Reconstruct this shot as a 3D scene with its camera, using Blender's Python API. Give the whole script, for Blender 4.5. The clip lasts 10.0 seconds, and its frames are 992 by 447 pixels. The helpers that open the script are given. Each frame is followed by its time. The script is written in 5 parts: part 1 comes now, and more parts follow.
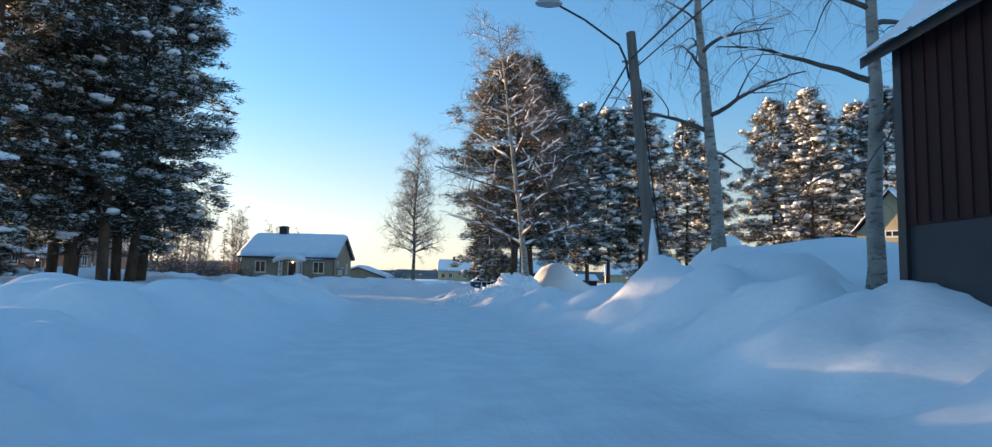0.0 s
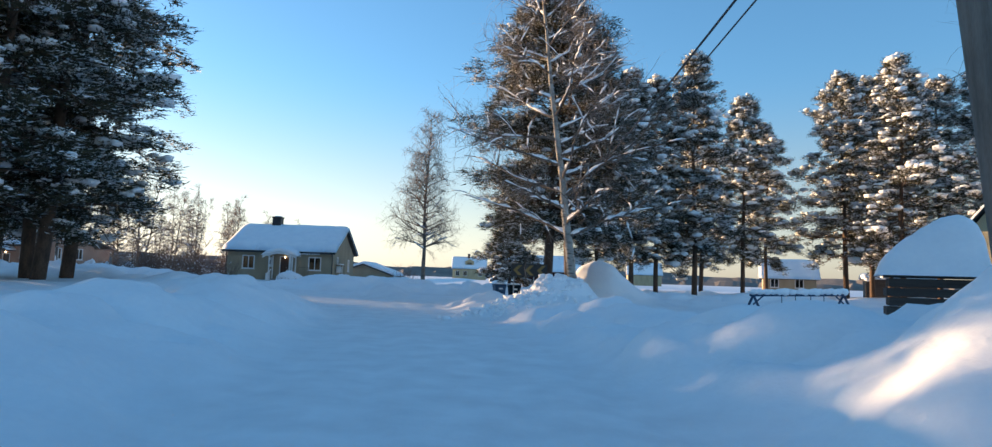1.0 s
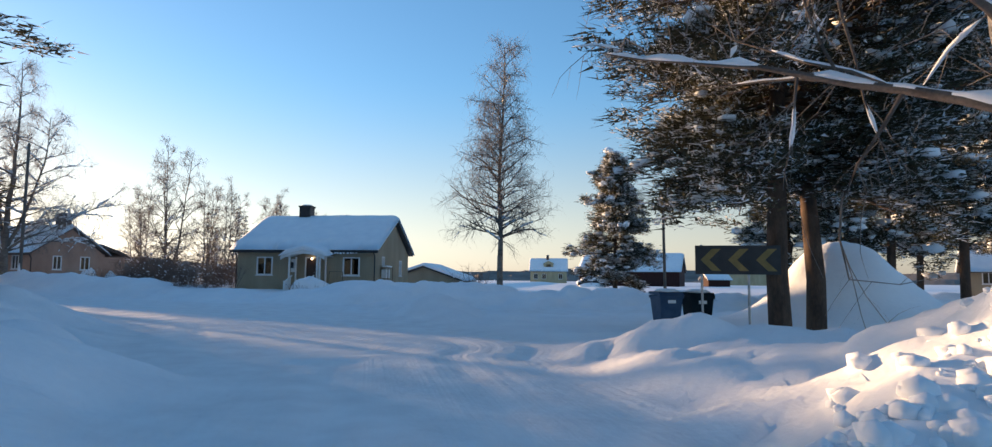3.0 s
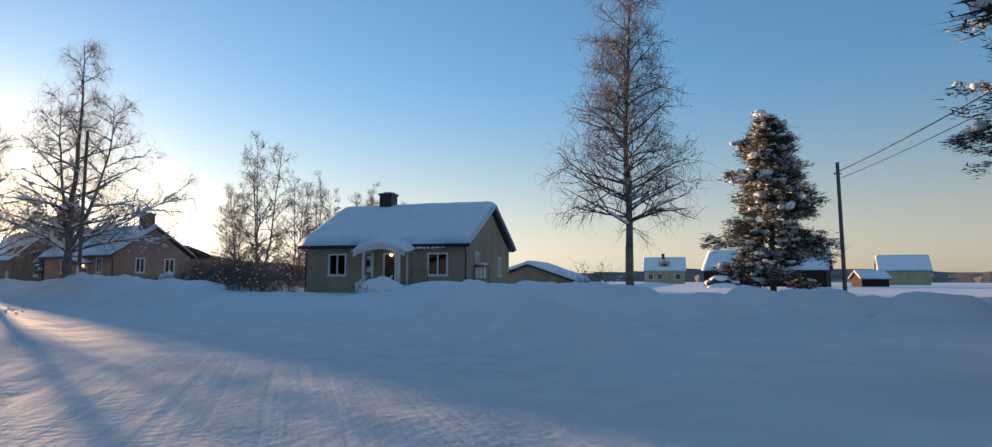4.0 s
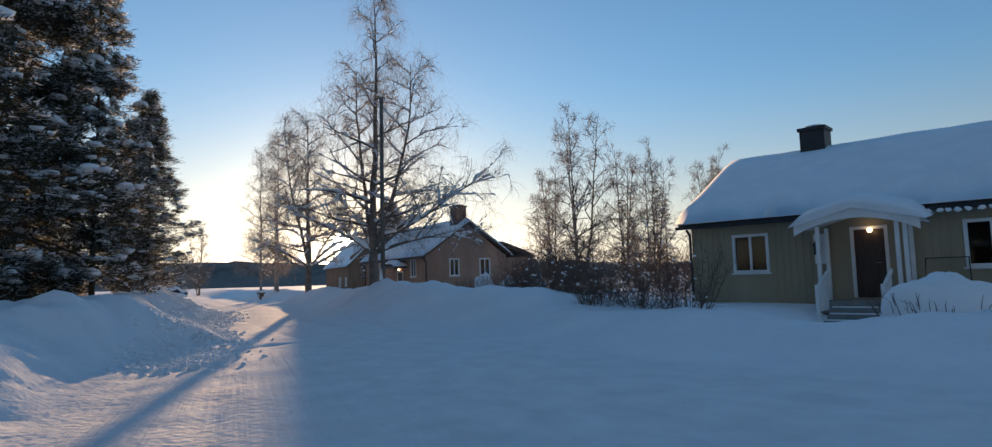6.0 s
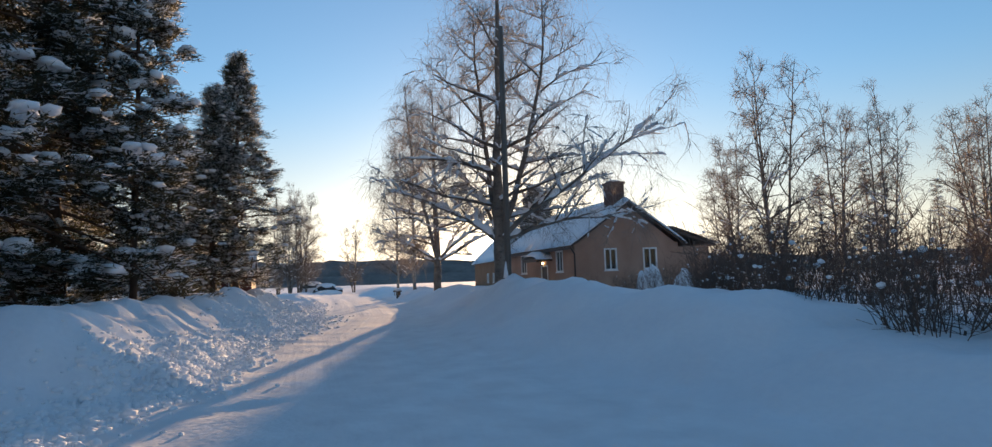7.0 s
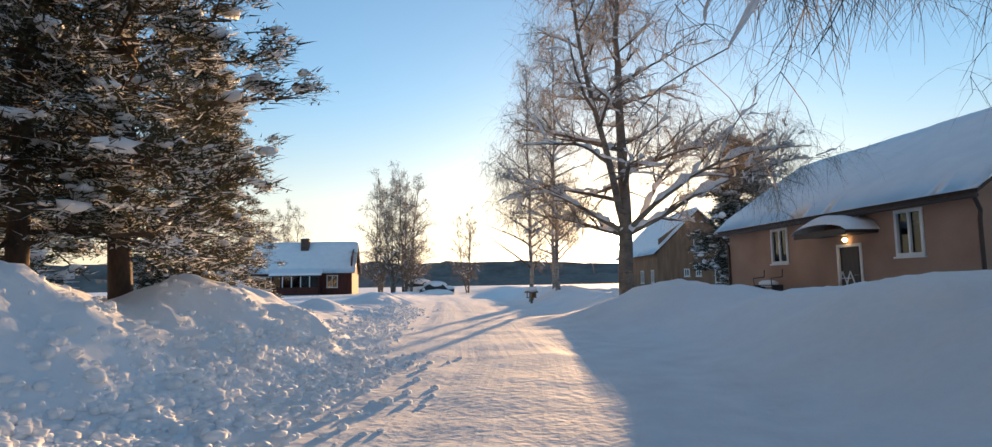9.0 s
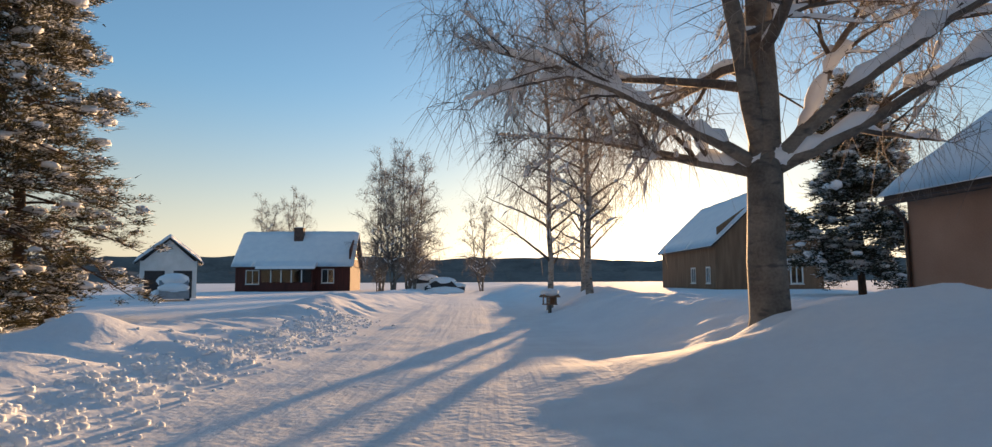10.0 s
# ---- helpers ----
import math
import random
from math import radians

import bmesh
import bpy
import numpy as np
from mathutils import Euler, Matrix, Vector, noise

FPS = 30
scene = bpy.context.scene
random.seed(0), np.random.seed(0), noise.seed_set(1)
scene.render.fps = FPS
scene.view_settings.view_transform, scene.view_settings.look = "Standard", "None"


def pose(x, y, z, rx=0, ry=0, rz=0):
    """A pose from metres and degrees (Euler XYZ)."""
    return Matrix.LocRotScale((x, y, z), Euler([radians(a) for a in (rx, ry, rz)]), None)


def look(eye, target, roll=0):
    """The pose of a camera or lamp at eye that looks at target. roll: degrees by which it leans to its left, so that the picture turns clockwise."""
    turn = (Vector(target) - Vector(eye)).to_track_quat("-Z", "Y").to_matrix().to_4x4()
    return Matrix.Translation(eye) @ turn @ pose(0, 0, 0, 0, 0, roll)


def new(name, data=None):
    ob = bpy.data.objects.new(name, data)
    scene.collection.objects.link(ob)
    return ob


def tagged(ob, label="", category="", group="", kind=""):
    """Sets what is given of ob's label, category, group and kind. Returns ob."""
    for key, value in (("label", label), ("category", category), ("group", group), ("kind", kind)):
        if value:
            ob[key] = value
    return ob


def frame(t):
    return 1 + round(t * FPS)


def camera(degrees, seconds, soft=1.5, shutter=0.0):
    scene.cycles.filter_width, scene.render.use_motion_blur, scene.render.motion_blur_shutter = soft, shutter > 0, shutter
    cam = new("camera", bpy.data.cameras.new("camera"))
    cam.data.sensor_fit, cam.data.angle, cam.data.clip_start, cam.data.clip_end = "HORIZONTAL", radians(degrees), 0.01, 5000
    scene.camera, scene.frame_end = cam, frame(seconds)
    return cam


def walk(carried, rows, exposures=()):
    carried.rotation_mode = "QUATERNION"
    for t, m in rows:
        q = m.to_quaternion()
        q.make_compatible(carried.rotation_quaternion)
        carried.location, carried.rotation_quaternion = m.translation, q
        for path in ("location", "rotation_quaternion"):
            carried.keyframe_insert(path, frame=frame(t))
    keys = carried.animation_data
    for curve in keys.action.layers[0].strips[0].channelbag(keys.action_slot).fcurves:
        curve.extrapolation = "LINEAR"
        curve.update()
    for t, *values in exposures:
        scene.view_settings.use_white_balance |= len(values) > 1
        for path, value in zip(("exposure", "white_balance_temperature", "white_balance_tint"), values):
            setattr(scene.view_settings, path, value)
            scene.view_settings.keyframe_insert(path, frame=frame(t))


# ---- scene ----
cam = camera(77.0, 10.0, soft=1.3)
PATH = [
    (0, (-0.247, -0.571, 1.233), (-0.238, 1.42, 1.413), 1.3),
    (0.5, (-0.525, 4.025, 1.29), (-0.545, 6.016, 1.47), 1.4),
    (1, (-0.996, 8.68, 1.416), (-1.034, 10.672, 1.588), 1.9),
    (1.5, (-1.556, 12.984, 1.439), (-1.621, 14.976, 1.612), 2.0),
    (2, (-2.377, 17.086, 1.488), (-2.482, 19.076, 1.661), 1.6),
    (2.5, (-3.145, 21.456, 1.451), (-3.314, 23.441, 1.624), 1.2),
    (3.8, (-4.647, 33.719, 1.184), (-5.172, 35.64, 1.369), 0.0),
    (4, (-5.572, 35.406, 1.225), (-6.176, 37.304, 1.407), 0.1),
    (4.5, (-7.984, 39.223, 1.267), (-8.8, 41.04, 1.448), -0.3),
    (5, (-11.076, 42.227, 1.368), (-12.077, 43.949, 1.551), -0.8),
    (5.5, (-14.032, 44.245, 1.491), (-15.216, 45.847, 1.672), -1.5),
    (6, (-17.106, 46.576, 1.516), (-18.487, 48.012, 1.693), -1.6),
    (7.5, (-27.835, 55.251, 1.558), (-29.611, 56.154, 1.737), -1.8),
    (8, (-32.821, 56.681, 1.462), (-34.629, 57.518, 1.645), -1.4),
    (8.5, (-37.094, 57.165, 1.393), (-38.919, 57.958, 1.595), -1.9),
    (9, (-41.745, 58.942, 1.262), (-43.6, 59.665, 1.456), -1.0),
    (9.5, (-46.691, 61.187, 1.31), (-48.563, 61.865, 1.496), -0.7),
    (10, (-52.059, 63.962, 1.374), (-53.944, 64.604, 1.557), -0.3),
]
EXPOSURES = [(0.0, 1.62, 6600, 5), (2.5, 1.45, 6600, 7), (4.0, 1.06, 6900, 10), (4.5, 0.9, 7000, 10), (5.5, 0.9, 7100, 10), (6.2, 0.85, 6900, 10), (7.5, 1.3, 7300, 10), (8.5, 1.4, 7800, 10), (9.5, 1.3, 7900, 10), (10.0, 1.0, 7700, 10)]
walk(cam, [(t, look(eye, target, roll)) for t, eye, target, roll in PATH], EXPOSURES)

# ---- sky and sun ----
SUN_LEFT, SUN_UP = 57.8, 3.55  # degrees left of +y, and over the horizon
sun_way = Vector((-math.sin(radians(SUN_LEFT)) * math.cos(radians(SUN_UP)), math.cos(radians(SUN_LEFT)) * math.cos(radians(SUN_UP)), math.sin(radians(SUN_UP))))
world = bpy.data.worlds.new("winter_sky")
scene.world = world
world.use_nodes = True
wn, wl = world.node_tree.nodes, world.node_tree.links
wn.clear()
sky = wn.new("ShaderNodeTexSky")
sky.sky_type = "NISHITA"
sky.sun_disc = False
sky.sun_elevation = radians(SUN_UP)
sky.sun_rotation = radians(-SUN_LEFT)
sky.altitude, sky.air_density, sky.dust_density, sky.ozone_density = 200, 1.0, 0.3, 3.0
sky_out = wn.new("ShaderNodeBackground")
sky_out.inputs["Strength"].default_value = 0.15
world_out = wn.new("ShaderNodeOutputWorld")
tint = wn.new("ShaderNodeMix")
tint.data_type, tint.blend_type = "RGBA", "MULTIPLY"
tint.inputs[0].default_value = 1.0
tint.inputs[7].default_value = (0.95, 1.0, 1.04, 1)  # clear arctic air
air = wn.new("ShaderNodeMix")
air.data_type, air.blend_type = "RGBA", "ADD"
air.inputs[0].default_value = 1.0
air.inputs[7].default_value = (0.06, 0.15, 0.27, 1)  # thin high cloud
wl.new(sky.outputs["Color"], air.inputs[6])
wl.new(air.outputs[2], tint.inputs[6])
# pale haze low over the horizon
height = wn.new("ShaderNodeSeparateXYZ")
wl.new(wn.new("ShaderNodeTexCoord").outputs["Generated"], height.inputs["Vector"])
low_air = wn.new("ShaderNodeMapRange")
low_air.interpolation_type = "SMOOTHSTEP"
low_air.inputs["From Min"].default_value, low_air.inputs["From Max"].default_value = 0.0, 0.32
low_air.inputs["To Min"].default_value, low_air.inputs["To Max"].default_value = 0.75, 0.0
wl.new(height.outputs["Z"], low_air.inputs["Value"])
grey = wn.new("ShaderNodeRGBToBW")
wl.new(tint.outputs[2], grey.inputs["Color"])
peach = wn.new("ShaderNodeMix")
peach.data_type, peach.blend_type = "RGBA", "MULTIPLY"
peach.inputs[0].default_value = 1.0
peach.inputs[7].default_value = (1.1, 0.98, 0.9, 1)
wl.new(grey.outputs["Val"], peach.inputs[6])
haze = wn.new("ShaderNodeMix")
haze.data_type = "RGBA"
wl.new(low_air.outputs["Result"], haze.inputs[0])
wl.new(tint.outputs[2], haze.inputs[6])
wl.new(peach.outputs[2], haze.inputs[7])
# the low sun's disc, and the bright aureole of scattered light round it
toward = wn.new("ShaderNodeVectorMath")
toward.operation = "DOT_PRODUCT"
toward.inputs[1].default_value = sun_way
wl.new(height.inputs["Vector"].links[0].from_socket, toward.inputs[0])
glow_in = haze.outputs[2]
for spread, colour, strength in ((0.6, (1.0, 0.9, 0.7), 250.0), (2.0, (1.0, 0.84, 0.58), 16.0), (7.5, (1.0, 0.72, 0.4), 2.2)):
    fall, shape, aureole = wn.new("ShaderNodeMath"), wn.new("ShaderNodeMath"), wn.new("ShaderNodeMix")
    fall.operation, shape.operation = "MULTIPLY_ADD", "EXPONENT"
    fall.inputs[1].default_value = 2 / radians(spread) ** 2
    fall.inputs[2].default_value = -2 / radians(spread) ** 2
    wl.new(toward.outputs["Value"], fall.inputs[0])
    wl.new(fall.outputs["Value"], shape.inputs[0])
    aureole.data_type, aureole.blend_type, aureole.clamp_factor = "RGBA", "ADD", True
    aureole.inputs[7].default_value = (*(c * strength for c in colour), 1)
    wl.new(shape.outputs["Value"], aureole.inputs[0])
    wl.new(glow_in, aureole.inputs[6])
    glow_in = aureole.outputs[2]
wl.new(glow_in, sky_out.inputs["Color"])
wl.new(sky_out.outputs["Background"], world_out.inputs["Surface"])
sun_data = bpy.data.lights.new("sun", "SUN")
sun_data.energy, sun_data.angle, sun_data.color = 4.8, radians(0.6), (1.0, 0.64, 0.36)
sun = new("sun", sun_data)
sun.matrix_world = look(sun_way * 200, (0, 0, 0))

# ---- materials ----
def material(name, low, high, scale=3.0, fine=40.0, rough=0.8, bump=0.2, bump_size=0.02, world_space=False, metal=0.0, stretch=(1, 1, 1)):
    """Two-scale procedural surface: broad mottling between two colours, and fine grain in relief."""
    m = bpy.data.materials.new(name)
    m.use_nodes = True
    n, l = m.node_tree.nodes, m.node_tree.links
    b = n["Principled BSDF"]
    if world_space:
        co = n.new("ShaderNodeNewGeometry").outputs["Position"]
    else:
        co = n.new("ShaderNodeTexCoord").outputs["Object"]
    mp = n.new("ShaderNodeMapping")
    mp.inputs["Scale"].default_value = stretch
    l.new(co, mp.inputs["Vector"])
    broad, grain = n.new("ShaderNodeTexNoise"), n.new("ShaderNodeTexNoise")
    for node, s, d in ((broad, scale, 5.0), (grain, fine, 3.0)):
        node.inputs["Scale"].default_value, node.inputs["Detail"].default_value = s, d
        l.new(mp.outputs["Vector"], node.inputs["Vector"])
    add = n.new("ShaderNodeMath")
    add.operation = "MULTIPLY_ADD"
    add.inputs[1].default_value = 0.45
    l.new(grain.outputs["Fac"], add.inputs[0])
    l.new(broad.outputs["Fac"], add.inputs[2])
    ramp = n.new("ShaderNodeValToRGB")
    ramp.color_ramp.elements[0].position, ramp.color_ramp.elements[1].position = 0.5, 0.95
    ramp.color_ramp.elements[0].color, ramp.color_ramp.elements[1].color = (*low, 1), (*high, 1)
    l.new(add.outputs["Value"], ramp.inputs["Fac"])
    l.new(ramp.outputs["Color"], b.inputs["Base Color"])
    b.inputs["Roughness"].default_value, b.inputs["Metallic"].default_value = rough, metal
    if bump:
        bm = n.new("ShaderNodeBump")
        bm.inputs["Strength"].default_value, bm.inputs["Distance"].default_value = bump, bump_size
        l.new(add.outputs["Value"], bm.inputs["Height"])
        l.new(bm.outputs["Normal"], b.inputs["Normal"])
    return m


def snow_ground():
    """Fresh snow, and packed snow where the ground's "packed" value says that wheels have gone."""
    m = material("snow_ground", (0.84, 0.86, 0.89), (0.93, 0.94, 0.95), 0.6, 9.0, 0.9, 0.6, 0.05, True)
    n, l = m.node_tree.nodes, m.node_tree.links
    b = n["Principled BSDF"]
    packed = n.new("ShaderNodeAttribute")
    packed.attribute_name = "packed"
    streak = n.new("ShaderNodeTexNoise")
    streak.inputs["Scale"].default_value, streak.inputs["Detail"].default_value = 1.6, 8.0
    ramp = n.new("ShaderNodeValToRGB")
    ramp.color_ramp.elements[0].position, ramp.color_ramp.elements[1].position = 0.3, 0.7
    ramp.color_ramp.elements[0].color, ramp.color_ramp.elements[1].color = (0.79, 0.79, 0.8, 1), (0.9, 0.905, 0.91, 1)
    l.new(n.new("ShaderNodeNewGeometry").outputs["Position"], streak.inputs["Vector"])
    l.new(streak.outputs["Fac"], ramp.inputs["Fac"])
    mix = n.new("ShaderNodeMix")
    mix.data_type = "RGBA"
    l.new(packed.outputs["Fac"], mix.inputs[0])
    l.new(b.inputs["Base Color"].links[0].from_socket, mix.inputs[6])
    l.new(ramp.outputs["Color"], mix.inputs[7])
    l.new(mix.outputs[2], b.inputs["Base Color"])
    # wheel streaks: fine relief that runs along the lanes
    across = n.new("ShaderNodeAttribute")
    across.attribute_name = "across"
    sep, comb = n.new("ShaderNodeSeparateXYZ"), n.new("ShaderNodeCombineXYZ")
    l.new(n.new("ShaderNodeNewGeometry").outputs["Position"], sep.inputs["Vector"])
    l.new(across.outputs["Fac"], comb.inputs["X"])
    slow = n.new("ShaderNodeMath")
    slow.operation = "MULTIPLY"
    slow.inputs[1].default_value = 0.035
    l.new(sep.outputs["X"], slow.inputs[0])
    l.new(slow.outputs["Value"], comb.inputs["Y"])
    track = n.new("ShaderNodeTexNoise")
    track.inputs["Scale"].default_value, track.inputs["Detail"].default_value = 4.5, 3.0
    l.new(comb.outputs["Vector"], track.inputs["Vector"])
    gate = n.new("ShaderNodeMath")
    gate.operation = "MULTIPLY"
    l.new(track.outputs["Fac"], gate.inputs[0])
    l.new(packed.outputs["Fac"], gate.inputs[1])
    ridge = n.new("ShaderNodeBump")
    ridge.inputs["Strength"].default_value, ridge.inputs["Distance"].default_value = 0.65, 0.035
    l.new(gate.outputs["Value"], ridge.inputs["Height"])
    l.new(b.inputs["Normal"].links[0].from_socket, ridge.inputs["Normal"])
    l.new(ridge.outputs["Normal"], b.inputs["Normal"])
    return m


def birch_bark(name="birch_bark", low=(0.2, 0.175, 0.15), high=(0.42, 0.385, 0.34)):
    m = material(name, low, high, 2.5, 30.0, 0.75, 0.3, 0.01)
    n, l = m.node_tree.nodes, m.node_tree.links
    b = n["Principled BSDF"]
    bars = n.new("ShaderNodeTexNoise")
    bars.inputs["Scale"].default_value, bars.inputs["Detail"].default_value = 3.0, 4.0
    mp = n.new("ShaderNodeMapping")
    mp.inputs["Scale"].default_value = (1.6, 1.6, 4.5)
    l.new(n.new("ShaderNodeTexCoord").outputs["Object"], mp.inputs["Vector"])
    l.new(mp.outputs["Vector"], bars.inputs["Vector"])
    ramp = n.new("ShaderNodeValToRGB")
    ramp.color_ramp.elements[0].position, ramp.color_ramp.elements[1].position = 0.53, 0.68
    ramp.color_ramp.elements[0].color, ramp.color_ramp.elements[1].color = (0, 0, 0, 1), (1, 1, 1, 1)
    l.new(bars.outputs["Fac"], ramp.inputs["Fac"])
    mix = n.new("ShaderNodeMix")
    mix.data_type = "RGBA"
    l.new(ramp.outputs["Color"], mix.inputs[0])
    l.new(b.inputs["Base Color"].links[0].from_socket, mix.inputs[6])
    mix.inputs[7].default_value = (0.09, 0.078, 0.068, 1)
    l.new(mix.outputs[2], b.inputs["Base Color"])
    return m


def sheer(m, share):
    """Thin blades let part of the light through."""
    n, l = m.node_tree.nodes, m.node_tree.links
    b = n["Principled BSDF"]
    b.inputs["Specular IOR Level"].default_value = 0.15
    through_light, mix = n.new("ShaderNodeBsdfTranslucent"), n.new("ShaderNodeMixShader")
    mix.inputs["Fac"].default_value = share
    l.new(b.inputs["Base Color"].links[0].from_socket, through_light.inputs["Color"])
    l.new(b.outputs["BSDF"], mix.inputs[1])
    l.new(through_light.outputs["BSDF"], mix.inputs[2])
    l.new(mix.outputs["Shader"], n["Material Output"].inputs["Surface"])
    return m


def frosted(m, share):
    """Some of the blades, in patches, are coated with snow."""
    n, l = m.node_tree.nodes, m.node_tree.links
    b = n["Principled BSDF"]
    patch = n.new("ShaderNodeTexNoise")
    patch.inputs["Scale"].default_value, patch.inputs["Detail"].default_value = 1.6, 2.0
    l.new(n.new("ShaderNodeTexCoord").outputs["Object"], patch.inputs["Vector"])
    add, pick = n.new("ShaderNodeMath"), n.new("ShaderNodeMath")
    add.operation, pick.operation = "MULTIPLY_ADD", "LESS_THAN"
    add.inputs[1].default_value = 1.6
    l.new(patch.outputs["Fac"], add.inputs[0])
    l.new(n.new("ShaderNodeNewGeometry").outputs["Random Per Island"], add.inputs[2])
    pick.inputs[1].default_value = 0.8 + share
    l.new(add.outputs["Value"], pick.inputs[0])
    mix = n.new("ShaderNodeMix")
    mix.data_type = "RGBA"
    l.new(pick.outputs["Value"], mix.inputs[0])
    l.new(b.inputs["Base Color"].links[0].from_socket, mix.inputs[6])
    mix.inputs[7].default_value = (0.82, 0.84, 0.87, 1)
    l.new(mix.outputs[2], b.inputs["Base Color"])
    return m


def clear_glass():
    m = bpy.data.materials.new("window_glass")
    m.use_nodes = True
    b = m.node_tree.nodes["Principled BSDF"]
    b.inputs["Base Color"].default_value = (0.34, 0.38, 0.4, 1)
    b.inputs["Roughness"].default_value, b.inputs["IOR"].default_value = 0.03, 1.45
    b.inputs["Transmission Weight"].default_value = 1.0
    return m


def glowing(name, colour, strength):
    m = bpy.data.materials.new(name)
    m.use_nodes = True
    b = m.node_tree.nodes["Principled BSDF"]
    b.inputs["Base Color"].default_value = (*colour, 1)
    b.inputs["Emission Color"].default_value, b.inputs["Emission Strength"].default_value = (*colour, 1), strength
    return m


SNOW_GROUND = snow_ground()
SNOW = material("snow", (0.84, 0.86, 0.89), (0.93, 0.94, 0.95), 1.5, 14.0, 0.9, 0.35, 0.03)
for snowy in (SNOW_GROUND, SNOW):
    snowy.node_tree.nodes["Principled BSDF"].inputs["Specular IOR Level"].default_value = 0.08
BIRCH = birch_bark()
OLD_BIRCH = birch_bark("old_birch_bark", (0.1, 0.08, 0.065), (0.27, 0.23, 0.19))
LIMB = material("birch_limb_bark", (0.055, 0.042, 0.035), (0.17, 0.135, 0.11), 3.0, 24.0, 0.85, 0.3, 0.008)
TWIG = sheer(material("birch_twig", (0.17, 0.145, 0.125), (0.38, 0.34, 0.31), 3.0, 30.0, 0.8, 0), 0.35)
SHRUB_TWIG = material("shrub_twig", (0.09, 0.056, 0.042), (0.19, 0.125, 0.095), 3.0, 30.0, 0.85, 0)
PINE_BARK = material("pine_bark", (0.045, 0.029, 0.022), (0.14, 0.085, 0.055), 4.0, 26.0, 0.9, 0.6, 0.03, stretch=(1, 1, 0.35))
NEEDLES = sheer(frosted(material("pine_needles", (0.036, 0.043, 0.03), (0.115, 0.1, 0.062), 1.2, 18.0, 0.8, 0), 0.17), 0.4)
SPRUCE_NEEDLES = sheer(frosted(material("spruce_needles", (0.034, 0.043, 0.032), (0.1, 0.095, 0.062), 1.2, 18.0, 0.8, 0), 0.24), 0.3)
BEIGE = material("beige_boards", (0.3, 0.245, 0.165), (0.4, 0.33, 0.23), 0.9, 25.0, 0.8, 0.25, 0.01, stretch=(1, 1, 0.3))
STUCCO = material("pink_stucco", (0.33, 0.2, 0.145), (0.44, 0.285, 0.21), 0.8, 30.0, 0.9, 0.4, 0.012)
WHITE = material("white_paint", (0.66, 0.65, 0.62), (0.8, 0.79, 0.77), 2.0, 30.0, 0.6, 0.1, 0.005)
DARK = material("black_metal", (0.015, 0.015, 0.017), (0.035, 0.035, 0.038), 3.0, 40.0, 0.5, 0.1, 0.005)
BROWN_DOOR = material("brown_door_paint", (0.035, 0.018, 0.013), (0.06, 0.032, 0.022), 2.0, 30.0, 0.5, 0.1, 0.005, stretch=(6, 6, 1))
RED = material("falu_red_boards", (0.06, 0.015, 0.011), (0.105, 0.027, 0.019), 1.2, 22.0, 0.85, 0.4, 0.015, stretch=(5, 5, 0.5))
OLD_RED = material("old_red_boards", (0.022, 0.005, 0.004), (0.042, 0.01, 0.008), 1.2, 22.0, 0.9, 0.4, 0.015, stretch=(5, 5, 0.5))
PLINTH = material("blue_grey_plinth", (0.012, 0.017, 0.026), (0.024, 0.031, 0.042), 1.5, 18.0, 0.6, 0.3, 0.01)
CEMENT = material("weathered_concrete", (0.2, 0.19, 0.18), (0.32, 0.31, 0.29), 2.0, 25.0, 0.9, 0.4, 0.01)
BRICK = material("chimney_brick", (0.075, 0.046, 0.038), (0.15, 0.088, 0.07), 3.0, 25.0, 0.9, 0.5, 0.01)
YELLOW = material("yellow_boards", (0.36, 0.29, 0.17), (0.48, 0.4, 0.25), 1.0, 25.0, 0.8, 0.3, 0.01, stretch=(1, 1, 0.3))
BROWNISH = material("dark_brown_boards", (0.18, 0.105, 0.066), (0.28, 0.175, 0.115), 1.0, 25.0, 0.8, 0.3, 0.01, stretch=(4, 4, 0.5))
PLANK = material("dark_weathered_plank", (0.035, 0.028, 0.024), (0.08, 0.065, 0.055), 2.0, 25.0, 0.85, 0.4, 0.01, stretch=(0.5, 6, 6))
POLE = material("weathered_pole", (0.1, 0.085, 0.07), (0.2, 0.175, 0.15), 2.0, 25.0, 0.85, 0.4, 0.01, stretch=(6, 6, 0.5))
STEEL = material("galvanised_steel", (0.3, 0.31, 0.32), (0.42, 0.43, 0.44), 4.0, 40.0, 0.4, 0.1, 0.004, metal=0.8)
BLUE_STEEL = material("blue_painted_steel", (0.03, 0.06, 0.11), (0.06, 0.1, 0.16), 4.0, 40.0, 0.5, 0.1, 0.004)
BIN_PLASTIC = material("dark_green_plastic", (0.006, 0.012, 0.016), (0.014, 0.024, 0.03), 3.0, 40.0, 0.45, 0.1, 0.004)
SIGN_YELLOW = material("sign_yellow", (0.2, 0.14, 0.04), (0.3, 0.2, 0.06), 4.0, 30.0, 0.5, 0)
FOREST = material("far_forest", (0.1, 0.088, 0.08), (0.21, 0.185, 0.165), 0.02, 0.2, 0.9, 0, 0, True)
GLASS = clear_glass()
for dull in (BIN_PLASTIC, BLUE_STEEL, BROWNISH, BEIGE, STUCCO, NEEDLES):
    dull.node_tree.nodes["Principled BSDF"].inputs["Specular IOR Level"].default_value = 0.1
BIN_PLASTIC.node_tree.nodes["Principled BSDF"].inputs["Roughness"].default_value = 0.8
